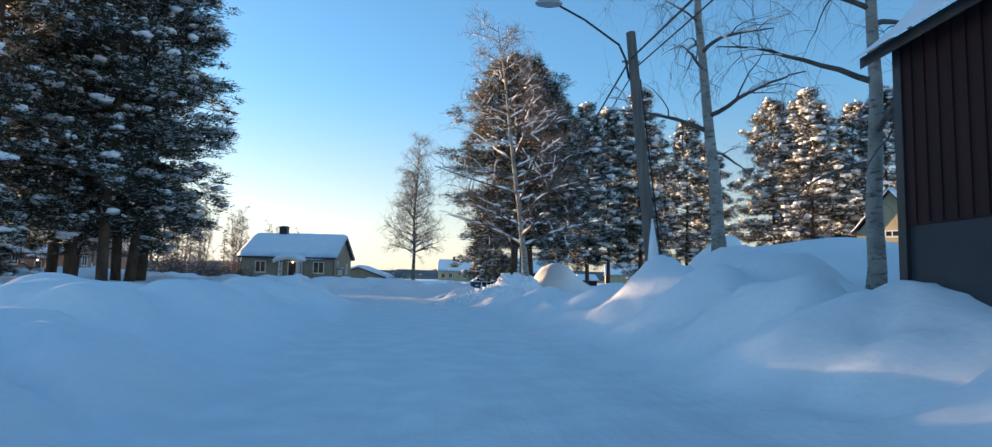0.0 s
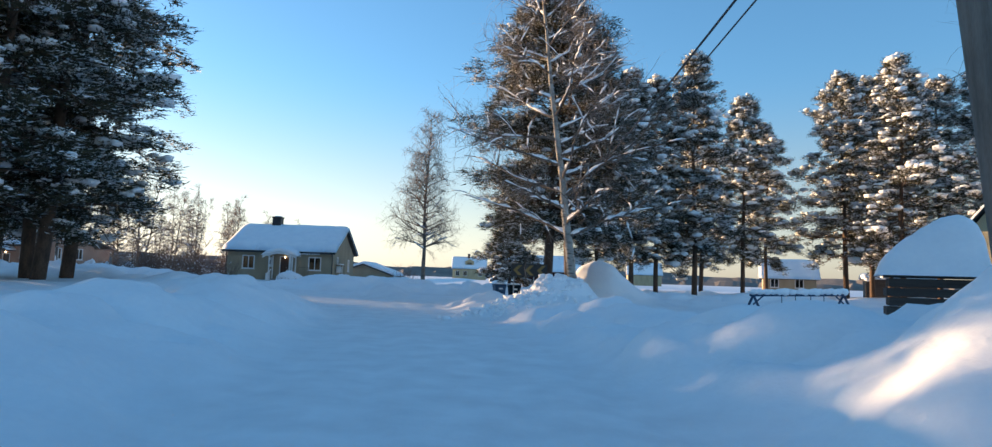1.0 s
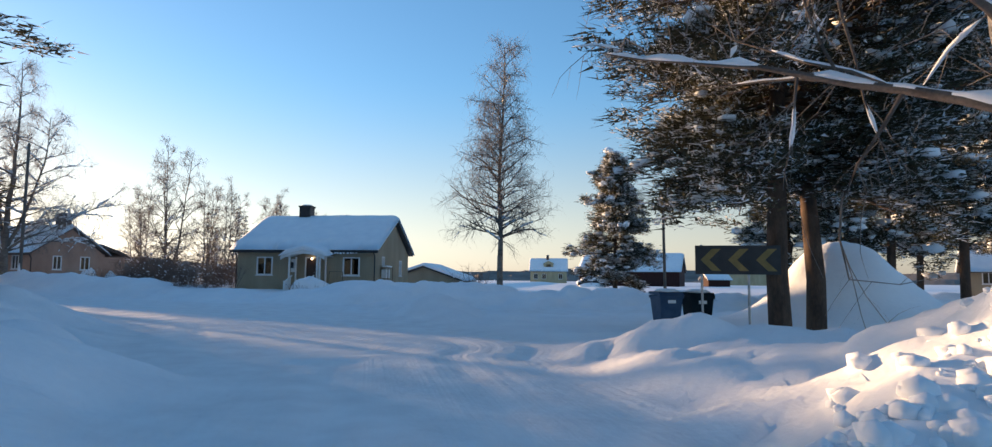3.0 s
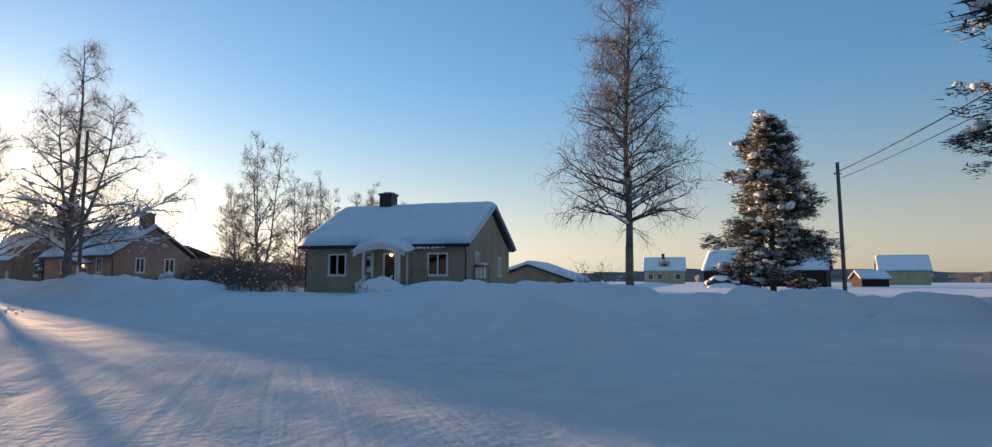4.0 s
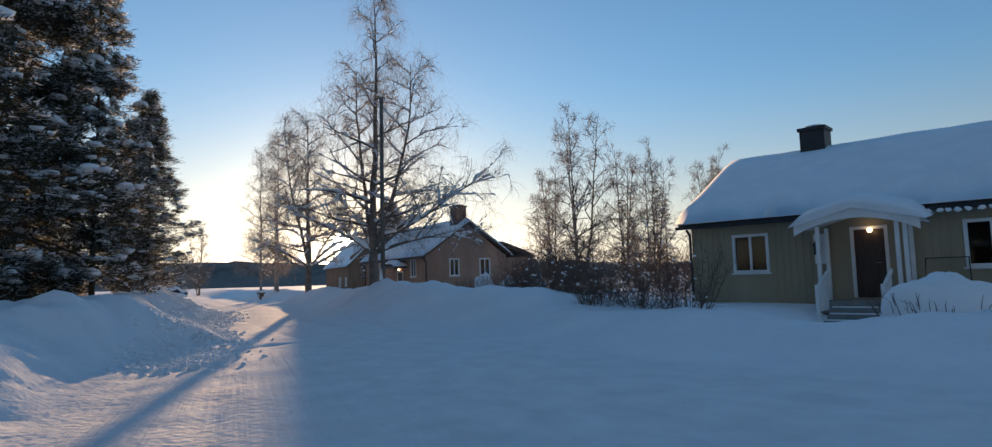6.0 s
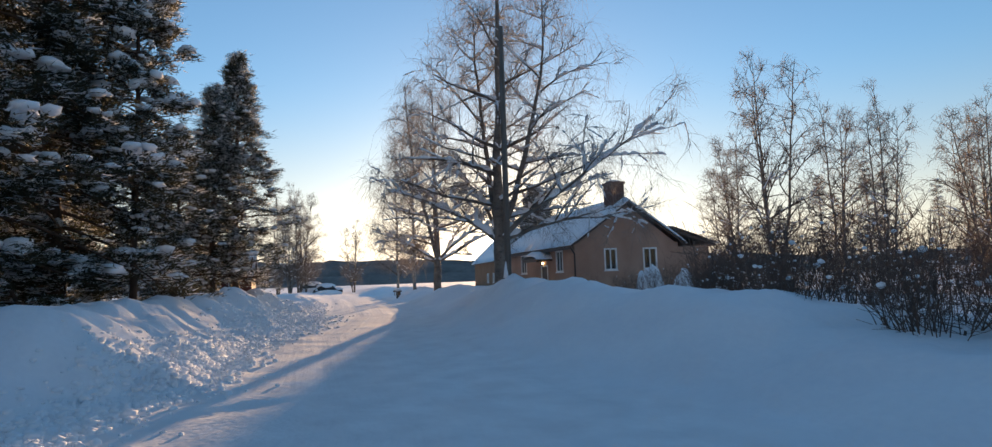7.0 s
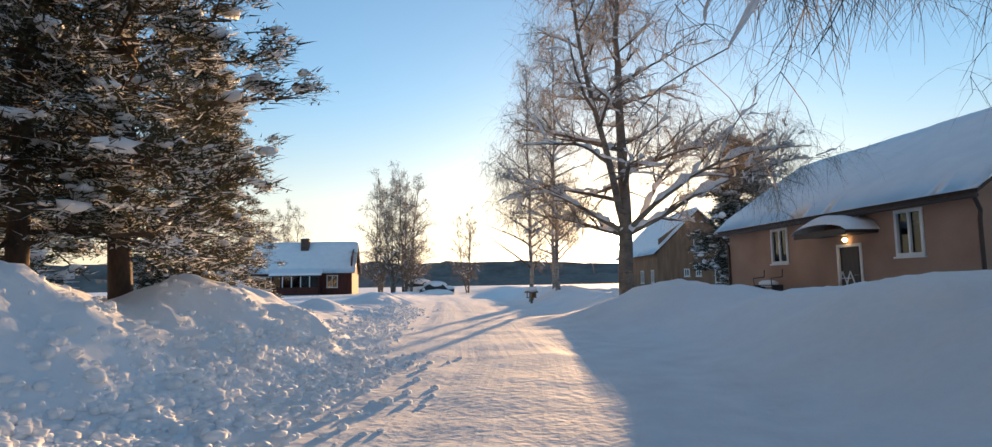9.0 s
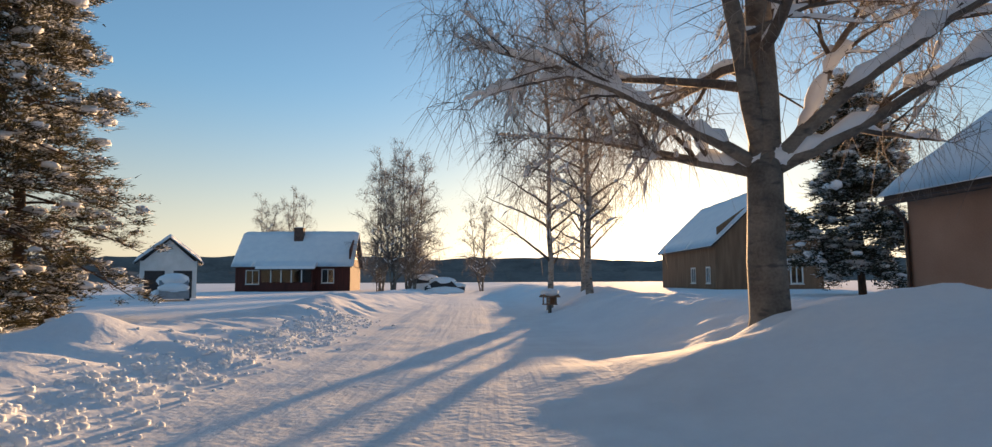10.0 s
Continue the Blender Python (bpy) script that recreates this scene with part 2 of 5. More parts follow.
LAMP_GLOW = glowing("porch_lamp_glow", (1.0, 0.72, 0.4), 4.0)


# ---- mesh tools ----
class Geo:
    """Vertices and faces gathered for one mesh."""

    def __init__(self):
        self.v, self.f = [], []

    def box(self, x0, x1, y0, y1, z0, z1):
        k = len(self.v)
        self.v += [(x, y, z) for z in (z0, z1) for x, y in ((x0, y0), (x1, y0), (x1, y1), (x0, y1))]
        self.f += [tuple(k + i for i in q) for q in ((3, 2, 1, 0), (4, 5, 6, 7), (0, 1, 5, 4), (1, 2, 6, 5), (2, 3, 7, 6), (3, 0, 4, 7))]
        return self

    def prism(self, outline, axis, a, b):
        """An outline in the plane across axis, pushed from a to b along it. Axis 'x': outline of (y, z); 'y': (x, z); 'z': (x, y)."""
        k, n = len(self.v), len(outline)
        put = {"x": lambda p, s: (s, p[0], p[1]), "y": lambda p, s: (p[0], s, p[1]), "z": lambda p, s: (p[0], p[1], s)}[axis]
        self.v += [put(p, s) for s in (a, b) for p in outline]
        self.f += [tuple(k + i for i in range(n)), tuple(k + n + i for i in reversed(range(n)))]
        self.f += [(k + i, k + n + i, k + n + (i + 1) % n, k + (i + 1) % n) for i in range(n)]
        return self

    def tube(self, pts, radii, sides=6, cap=True):
        """A tapered tube through the points."""
        k, n = len(self.v), len(pts)
        pts = [Vector(p) for p in pts]
        for i, p in enumerate(pts):
            way = (pts[min(i + 1, n - 1)] - pts[max(i - 1, 0)]).normalized()
            side = way.cross(Vector((0.31, 0.17, 0.94)) if abs(way.z) < 0.9 else Vector((1, 0.1, 0))).normalized()
            up = side.cross(way)
            for s in range(sides):
                a = 2 * math.pi * s / sides
                self.v.append(tuple(p + (side * math.cos(a) + up * math.sin(a)) * radii[i]))
        for i in range(n - 1):
            for s in range(sides):
                t = (s + 1) % sides
                self.f.append((k + i * sides + s, k + i * sides + t, k + (i + 1) * sides + t, k + (i + 1) * sides + s))
        if cap:
            self.f.append(tuple(k + s for s in reversed(range(sides))))
            self.f.append(tuple(k + (n - 1) * sides + s for s in range(sides)))
        return self

    def blob(self, c, rx, ry, rz, rng, rings=3, sides=6, rough=0.18):
        """A lumpy rounded clod."""
        k = len(self.v)
        self.v.append((c[0], c[1], c[2] + rz))
        for i in range(1, rings):
            a = math.pi * i / rings
            for s in range(sides):
                b = 2 * math.pi * (s + 0.5 * (i % 2)) / sides
                q = 1 + rng.uniform(-rough, rough)
                self.v.append((c[0] + rx * q * math.sin(a) * math.cos(b), c[1] + ry * q * math.sin(a) * math.sin(b), c[2] + rz * q * math.cos(a)))
        self.v.append((c[0], c[1], c[2] - rz))
        end = len(self.v) - 1
        for s in range(sides):
            t = (s + 1) % sides
            self.f.append((k, k + 1 + s, k + 1 + t))
            for i in range(rings - 2):
                a, b = k + 1 + i * sides, k + 1 + (i + 1) * sides
                self.f.append((a + s, b + s, b + t, a + t))
            self.f.append((end, k + 1 + (rings - 2) * sides + t, k + 1 + (rings - 2) * sides + s))
        return self

    def mesh(self, name, smooth=False):
        m = bpy.data.meshes.new(name)
        m.from_pydata(self.v, [], self.f)
        if smooth:
            m.polygons.foreach_set("use_smooth", [True] * len(m.polygons))
        m.update()
        return m


def part(name, geo, mat, parent, label="", smooth=False, kind=""):
    m = geo.mesh(name, smooth)
    m.materials.append(mat)
    ob = new(name, m)
    ob.parent = parent
    return tagged(ob, label=label, kind=kind)


def thing(name, at, label, category, group="", kind="", turn=0.0):
    ob = new(name)
    ob.empty_display_size = 0.3
    ob.matrix_world = pose(at[0], at[1], at[2], 0, 0, turn)
    return tagged(ob, label, category, group, kind)


def solo(name, geo, mat, label, category, kind="", smooth=False, at=None, group=""):
    m = geo.mesh(name, smooth)
    m.materials.append(mat)
    ob = new(name, m)
    if at is not None:
        ob.matrix_world = at
    return tagged(ob, label, category, group, kind)

# ---- snow-covered ground: one sheet to the horizon ----
def hash2(i, j, seed):
    h = np.sin(i * 127.1 + j * 311.7 + seed * 74.7) * 43758.5453
    return h - np.floor(h)


def value_noise(x, y, seed):
    i, j = np.floor(x), np.floor(y)
    u, v = x - i, y - j
    u, v = u * u * (3 - 2 * u), v * v * (3 - 2 * v)
    a, b, c, d = hash2(i, j, seed), hash2(i + 1, j, seed), hash2(i, j + 1, seed), hash2(i + 1, j + 1, seed)
    return (a * (1 - u) + b * u) * (1 - v) + (c * (1 - u) + d * u) * v


def fbm(x, y, seed, octaves=4):
    total, amp = 0.0, 0.5
    for k in range(octaves):
        total = total + amp * (value_noise(x * 2**k, y * 2**k, seed + k) - 0.5)
        amp *= 0.5
    return total


# centre lines with half widths: the side road, the street, and the worn inside of the corner
ROADS = [
    ([(0.2, -80), (0.2, 0), (-0.8, 10), (-2.3, 20), (-4.2, 30), (-7, 38), (-12, 46)], 3.1),
    ([(-200, 108), (-110, 80.5), (-80, 72), (-62, 66.6), (-51, 63.0), (-42, 58.9), (-33, 56.4), (-22, 54), (-10, 52.5), (5, 54), (25, 60), (70, 72), (140, 90)], 3.1),
    ([(-8, 38), (-13, 45), (-22, 51), (-30, 54.5)], 4.6),
]
# heaps: x, y, spread along x and y, height
HEAPS = [
    (9.6, 15.4, 3.4, 3.6, 1.7), (6.0, 16.2, 1.7, 1.9, 0.6), (3.6, 14.4, 0.8, 0.8, 0.6), (8.2, 17.2, 2.2, 2.4, 0.6), (5.0, 12.0, 1.6, 1.4, 0.25),
    (-1.9, 30.0, 0.7, 0.8, 0.3), (-0.9, 31.0, 0.8, 0.9, 0.5), (0.3, 31.9, 0.9, 1.0, 0.7), (1.4, 32.7, 1.1, 1.2, 0.65), (2.3, 33.8, 1.2, 1.3, 0.35), (4.8, 47.2, 1.9, 1.9, 2.0),
    (-42.6, 64.6, 2.3, 1.7, 0.55), (-41.4, 64.1, 0.4, 0.4, 0.35), (-47, 66, 2.0, 1.2, 0.3), (-36, 62.0, 4.0, 2.0, 0.35),
    (-55.0, 68.5, 2.0, 1.0, 0.2), (-57.3, 68.9, 2.6, 1.7, 0.5), (-49.0, 57.0, 1.0, 0.8, 0.3), (-52, 58.4, 1.0, 0.8, 0.3), (-63.5, 61.0, 1.2, 0.8, 0.35),
    (-22.0, 64.4, 1.1, 2.2, -0.5), (-22.0, 60.0, 1.5, 2.6, -0.3), (-17.0, 61.2, 1.9, 1.0, 0.42), (-13.6, 60.3, 2.0, 1.1, 0.45), (-10.2, 59.6, 2.0, 1.1, 0.42), (0, 118, 5, 2, 0.9), (9.0, 29.8, 4.2, 3.6, -1.4),
]
STREET_X, STREET_Y = [p[0] for p in ROADS[1][0]], [p[1] for p in ROADS[1][0]]


def lumps(x, y, pitch, seed):
    """Rounded blocks of ploughed snow, of the given spacing, as heights over their bed."""
    x, y = x / pitch, y / pitch
    i, j = np.floor(x), np.floor(y)
    top = np.zeros(x.shape)
    for a in (-1, 0, 1):
        for b in (-1, 0, 1):
            u, v = i + a, j + b
            r = 0.4 + 0.5 * hash2(u, v, seed + 5)
            q = (x - u - hash2(u, v, seed)) ** 2 + (y - v - hash2(u, v, seed + 9)) ** 2
            top = np.maximum(top, r * np.sqrt(np.maximum(0.0, 1 - q / (r * r))) * (0.4 + 0.6 * hash2(u, v, seed + 13)))
    return top * pitch


def road_distance(x, y):
    best = np.full(x.shape, 1e9)
    for line, half in ROADS:
        for (ax, ay), (bx, by) in zip(line, line[1:]):
            t = np.clip(((x - ax) * (bx - ax) + (y - ay) * (by - ay)) / ((bx - ax) ** 2 + (by - ay) ** 2), 0, 1)
            best = np.minimum(best, np.hypot(x - ax - t * (bx - ax), y - ay - t * (by - ay)) - half)
    return best


def step(a, b, x):
    t = np.clip((x - a) / (b - a), 0, 1)
    return t * t * (3 - 2 * t)


def ground_height(x, y, detail=True):
    d = road_distance(x, y)
    far = step(120, 600, np.hypot(x + 20, y - 50))
    # level of the undisturbed snow: deeper in the gardens to the west, thin on the open field to the east
    plain = 0.25 + 0.45 * step(-10, -18, x) + 0.35 * step(30, 10, y) * step(-2, 3, x)
    plain = plain - 0.4 * step(1, 5, x) * step(15, 22, y) * step(50, 40, y)
    plain = plain - 0.22 * step(-16, -19, x) * step(-30, -26, x) * step(56, 58, y) * step(70, 66, y)
    bank_top = 1.05 - 0.15 * step(20, 8, y) * step(-1, 2, x) - 0.35 * step(44, 36, y) * step(1, -2, x) - 0.65 * step(-8, 0, x) * step(13, 18, y)
    bank_top = bank_top - 0.5 * step(-31, -27, x) * step(-2, -7, x) * step(51, 54, y)
    bank_top = bank_top - 0.4 * step(-53, -59, x) * step(66, 63, y)
    bank_top = bank_top - 0.3 * step(-49, -54, x) * step(66, 69, y)
    open_yard = step(-55, -60, x) * step(0.5, -0.5, y - np.interp(x, STREET_X, STREET_Y))
    plain, bank_top = plain - 0.45 * open_yard, bank_top - 0.35 * open_yard
    mouth = step(-8.5, -6.5, x) * step(4, 1.5, x) * step(36.5, 38.5, y) * step(52, 49, y)
    plain, bank_top = plain * (1 - 0.9 * mouth), np.maximum(bank_top, plain + 0.1) * (1 - 0.92 * mouth)
    wave = fbm(x * 0.35, y * 0.35, 3.0, 3)
    up, down = step(-0.1, 2.4, d), step(2.2, 6.5, d)
    bank = up * (bank_top * (1 + 0.9 * wave)) * (1 - down) + plain * down
    z = bank
    for hx, hy, sx, sy, h in HEAPS:
        z = z + h * np.exp(-(((x - hx) / sx) ** 2 + ((y - hy) / sy) ** 2))
    if detail:
        edge = step(-0.6, 0.5, d) * (1 - step(3.0, 7.0, d)) * (1 - 0.8 * mouth)
        south = step(0.5, -0.5, y - np.interp(x, STREET_X, STREET_Y)) * step(-26, -32, x)
        pile = np.exp(-(((x + 0.1) / 2.1) ** 2 + ((y - 31.7) / 1.8) ** 2))
        rough = south * (1 - 0.8 * step(-53, -59, x))
        soft = 1 - np.clip(rough + pile, 0, 1)
        px, py = x + 0.4 * fbm(x * 2, y * 2, 87.0, 2), y + 0.4 * fbm(x * 2, y * 2, 89.0, 2)
        z = z + pile * (0.4 * lumps(px, py, 0.7, 91.0) + 0.6 * lumps(px, py, 0.38, 97.0) + 0.28 * fbm(x * 3, y * 3, 99.0, 3))
        z = z + edge * soft * (0.36 * np.abs(fbm(x * 1.1, y * 1.1, 11.0, 4)) + 0.1 * fbm(x * 3.2, y * 3.2, 17.0, 2))
        z = z + edge * soft * (0.42 * lumps(x + 0.3 * fbm(x, y, 3.0, 2), y, 1.5, 43.0) + 0.45 * lumps(x, y + 0.4 * fbm(x, y, 5.0, 2), 0.8, 47.0) * step(0.0, 0.25, fbm(x * 0.5, y * 0.5, 53.0, 2))) * (0.2 + 0.8 * step(-19, -13, x))
        z = z + edge * step(-1, 1, x) * step(23, 19, y) * 0.5 * np.abs(fbm(x * 0.9, y * 0.9, 63.0, 4))
        block = step(-0.3, 0.3, d) * (1 - step(3.2, 5.5, d))
        wx, wy = x + 0.5 * fbm(x * 1.6, y * 1.6, 51.0, 3), y + 0.5 * fbm(x * 1.6, y * 1.6, 57.0, 3)
        z = z + rough * block * (0.7 * np.abs(fbm(x * 0.8, y * 0.8, 59.0, 4)) + 0.22 * lumps(wx, wy, 0.8, 61.0) + 0.5 * lumps(wx, wy, 0.45, 67.0) * step(-0.2, 0.15, fbm(x * 0.7, y * 0.7, 71.0, 2)) + 0.1 * fbm(x * 4, y * 4, 73.0, 2))
        z = z + rough * step(-1.3, -0.5, d) * (1 - step(0.2, 1.4, d)) * 0.2 * lumps(wx, wy, 0.42, 79.0)
        z = z + 0.1 * fbm(x * 0.25, y * 0.25, 23.0, 3) * step(0, 4, d) + 0.03 * fbm(x * 1.7, y * 1.7, 29.0, 2)
        on = 1 - step(-0.8, 0.3, d)
        rut = np.exp(-(((d + 2.2) / 0.22) ** 2)) + np.exp(-(((d + 0.95) / 0.2) ** 2))
        z = z + on * (0.04 * fbm(x * 0.9 + y * 0.3, y * 0.9, 31.0, 3) - 0.045 * rut * (0.7 + 0.8 * fbm(x * 0.4, y * 0.4, 37.0, 2)) + 0.03 * fbm(d * 3.0, x * 0.15, 83.0, 3))
    z = z + 0.12 * step(-36, -56, x) * step(7, 0, d)
    return z * (1 - far) + far * (0.2 + 1.5 * fbm(x * 0.004, y * 0.004, 41.0, 3))


def ground_z(x, y):
    return float(ground_height(np.array([float(x)]), np.array([float(y)]), True)[0])


def lines(a, b, pitch, reach):
    fine = list(np.arange(a, b, pitch))
    low, high, s = [], [], pitch
    p, q = fine[0], fine[-1]
    while p > -reach or q < reach:
        s *= 1.22
        p, q = p - s, q + s
        low.append(p)
        high.append(q)
    return np.array(low[::-1] + fine + high)


gx, gy = lines(-80, 14, 0.19, 3600), lines(4, 76, 0.19, 3600)
mx, my = np.meshgrid(gx, gy)
mz = ground_height(mx, my)
nx, ny = len(gx), len(gy)
quad = np.arange(nx * ny).reshape(ny, nx)
quads = np.stack([quad[:-1, :-1], quad[:-1, 1:], quad[1:, 1:], quad[1:, :-1]], -1).reshape(-1, 4)
ground_mesh = bpy.data.meshes.new("ground")
ground_mesh.from_pydata(np.stack([mx, my, mz], -1).reshape(-1, 3).tolist(), [], quads.tolist())
ground_mesh.polygons.foreach_set("use_smooth", [True] * len(ground_mesh.polygons))
packed = ground_mesh.attributes.new("packed", "FLOAT", "POINT")
packed.data.foreach_set("value", (1 - step(-1.0, 0.5, road_distance(mx, my) + 0.8 * fbm(mx * 0.8, my * 0.8, 5.0, 3))).ravel().astype(np.float32))
lane = ground_mesh.attributes.new("across", "FLOAT", "POINT")
lane.data.foreach_set("value", road_distance(mx, my).ravel().astype(np.float32))
ground_mesh.materials.append(SNOW_GROUND)
ground = tagged(new("ground", ground_mesh), "deep snow with ploughed road, rutted lanes and roadside banks", "ground", kind="structure")


# ---- broken snow thrown up along the road ----
def clods(name, label, seed, count, spots):
    rng = random.Random(seed)
    g, rows = Geo(), []
    for _ in range(count):
        (ax, ay), (bx, by), spread, size = rng.choice(spots)
        t = rng.random()
        rows.append((ax + t * (bx - ax) + rng.gauss(0, spread), ay + t * (by - ay) + rng.gauss(0, spread), size * rng.uniform(0.3, 1.0) ** 2 + 0.012))
    zs = ground_height(np.array([q[0] for q in rows]), np.array([q[1] for q in rows]))
    for (x, y, r), z in zip(rows, zs):
        g.blob((x, y, float(z) + r * 0.1), r * rng.uniform(0.8, 1.5), r * rng.uniform(0.8, 1.5), r * rng.uniform(0.6, 1.0), rng, 3, 6, 0.22)
    return solo(name, g, SNOW, label, "snow", kind="stuff", smooth=True)


clods("snow_clods", "loose snow clods thrown along the ploughed road edge", 5, 9000, [
    ((-34, 53.2), (-44, 56.6), 0.4, 0.06), ((-44, 56.6), (-52, 60.0), 0.4, 0.06), ((-44, 56.6), (-52, 60.0), 0.8, 0.06), ((-52, 60.0), (-72, 66.0), 0.4, 0.05),
    ((-30, 51), (-38, 54.4), 0.5, 0.06)])

clods("snow_lumps", "rounded lumps of ploughed snow on the corner heap", 15, 420, [((-2.0, 29.8), (1.6, 32.8), 0.45, 0.13), ((-1.6, 29.8), (1.0, 31.0), 0.5, 0.08)])

# ---- wooded hills along the horizon ----
def hill(name, label, radius, height, seed, a0, a1, jag):
    g, n = Geo(), 420
    for i in range(n):
        a = radians(a0 + (a1 - a0) * i / (n - 1))
        r = radius * (1 + 0.08 * math.sin(a * 5 + seed))
        near_west = 0.45 + 0.55 * float(step(28, 50, np.array(math.degrees(a))))
        h = height * near_west * (0.62 + 0.9 * (float(fbm(np.array([a * 6.0 + seed]), np.array([seed]), seed, 3)[0]) + 0.3)) + jag * (0.5 + 0.5 * math.sin(i * 12.9898 + seed)) * ((i * 7919) % 13) / 13
        x, y = -math.sin(a), math.cos(a)
        g.v += [(x * r * 0.9 - 20, y * r * 0.9 + 50, -2.0), (x * r - 20, y * r + 50, h), (x * r * 1.1 - 20, y * r * 1.1 + 50, h * 0.9)]
    for i in range(n - 1):
        for k in (0, 1):
            g.f.append((3 * i + k, 3 * i + k + 1, 3 * (i + 1) + k + 1, 3 * (i + 1) + k))
    return solo(name, g, FOREST, label, "hill", kind="structure")


hill("backdrop_hill", "distant hills covered with dark conifer forest", 1500, 58, 2.0, -60, 150, 5)
hill("backdrop_woods", "low strip of dark woodland beyond the fields", 560, 9, 7.0, -80, 140, 3.5)

# ---- trees ----
def rand_way(rng, up=0.0):
    a, z = rng.uniform(0, 2 * math.pi), rng.uniform(-1, 1)
    r = math.sqrt(max(0.0, 1 - z * z))
    return Vector((r * math.cos(a), r * math.sin(a), z + up)).normalized()


def spray(g, rng, c, size, count, lean, flat=0.5, width=0.085):
    """A clump of narrow needle sprigs round a shoot."""
    gauss, uni = rng.gauss, rng.uniform
    for _ in range(count):
        a, z = uni(0, 6.2832), uni(-0.8, 1.0)
        r = math.sqrt(1 - z * z)
        wx, wy, wz = r * math.cos(a) + lean.x * 0.6, r * math.sin(a) + lean.y * 0.6, z * flat + lean.z * 0.6
        px, py, pz = c.x + gauss(0, 0.45) * size, c.y + gauss(0, 0.45) * size, c.z + gauss(0, 0.45) * size * flat
        k = size * uni(0.3, 0.72)
        b, h = uni(0, 6.2832), size * width * uni(0.7, 1.3)
        sx, sy, sz = h * math.cos(b), h * math.sin(b), h * 0.6 * math.cos(a + b)
        n = len(g.v)
        g.v += [(px - sx, py - sy, pz - sz), (px + sx, py + sy, pz + sz), (px + wx * k, py + wy * k, pz + wz * k)]
        g.f.append((n, n + 1, n + 2))


def pad(g, rng, c, r, lumps=3):
    """An uneven pad of snow on a bough."""
    for i in range(lumps):
        k = r * rng.uniform(0.45, 1.0) * (1 if i == 0 else 0.7)
        o = Vector((rng.gauss(0, 0.4), rng.gauss(0, 0.4), rng.gauss(0, 0.1))) * r
        g.blob((c.x + o.x, c.y + o.y, c.z + o.z), k * rng.uniform(0.7, 1.4), k * rng.uniform(0.7, 1.4), k * rng.uniform(0.35, 0.6), rng, 3, 5, 0.35)


def pine_kind(seed, height, clear, spread, limbs, snow, stem=0.26, drop=0.15, cone=0.5, clumps=5, needles=30, size=0.3, lumps=3, blade=0.07, heap=1.0, flat=0.5):
    """A snow-laden pine: trunk and boughs, needle crown, and snow pads. clear: bare share of the stem; cone: 0 a round top, 1 a cone."""
    rng = random.Random(seed)
    trunk, crown, pads = Geo(), Geo(), Geo()
    axis = [Vector((0, 0, -0.5))]
    for i in range(8):
        axis.append(axis[-1] + Vector((rng.gauss(0, 0.03), rng.gauss(0, 0.03), 1)).normalized() * (height + 0.5) / 8)
    trunk.tube(axis, [stem * (1 - 0.93 * i / 8) + 0.012 for i in range(9)], 8)
    for b in range(limbs):
        u = clear + (1 - clear) * (b + rng.random()) / limbs
        w = (u - clear) / (1 - clear)
        dome = math.sqrt(max(0.03, 1 - (1.15 * w - 0.15) ** 2)) if w > 0.15 else 0.75 + w * 1.6
        reach = spread * ((1 - cone) * dome + cone * (1.02 - w)) * rng.choice((0.55, 0.8, 0.95, 1.05, 1.2)) * rng.uniform(0.85, 1.05) * (0.72 if w < 0.12 else 1.0) + 0.25 * (1 - 0.6 * cone)
        a = b * 2.39996 + rng.uniform(-0.7, 0.7)
        rise = rng.uniform(-0.35, 0.5) - drop * (1 - w) + 0.5 * w * (1 - 0.6 * cone)
        way = Vector((math.cos(a), math.sin(a), rise)).normalized()
        side = Vector((-math.sin(a), math.cos(a), 0))
        i = min(7, int(u * 8))
        root = axis[i].lerp(axis[i + 1], min(1, u * 8 - i))
        pts = [root + way * reach * k / 4 + Vector((0, 0, -drop * reach * (k / 4) ** 2 * 0.8)) + side * rng.gauss(0, 0.04) * reach for k in range(5)]
        trunk.tube(pts, [0.015 + 0.055 * (1 - w) * (1 - k / 4) * stem / 0.26 for k in range(5)], 4, False)
        for j in range(clumps):
            s = 1.0 if j == 0 else rng.uniform(0.3, 0.95)
            i = min(3, int(s * 4))
            c = pts[i].lerp(pts[i + 1], s * 4 - i)
            tip = c + side * rng.choice((-1, 1)) * rng.uniform(0.1, 0.42) * reach * (1.15 - 0.7 * s) + way * 0.15 * reach + Vector((0, 0, rng.uniform(-0.3, 0.4)))
            if j:
                trunk.tube([c, tip], [0.016, 0.006], 3, False)
            out = (tip - root).normalized()
            k = size * rng.uniform(0.8, 1.3)
            spray(crown, rng, tip, k, needles, Vector((out.x, out.y, 0.1)), flat, blade)
            if rng.random() < snow:
                pad(pads, rng, tip + Vector((0, 0, k * 0.4 * heap)), k * heap * rng.choice((0.35, 0.45, 0.6, 0.8, 1.1)), lumps)
    for j in range(6):
        spray(crown, rng, axis[8] - Vector((0, 0, j * 0.25)), size * (0.5 + 0.06 * j if cone > 0.8 else 0.8), needles // 2, Vector((0, 0, 0.5)), 1.0)
    return trunk.mesh("pine_trunk", True), crown.mesh("pine_crown"), pads.mesh("pine_snow", True)


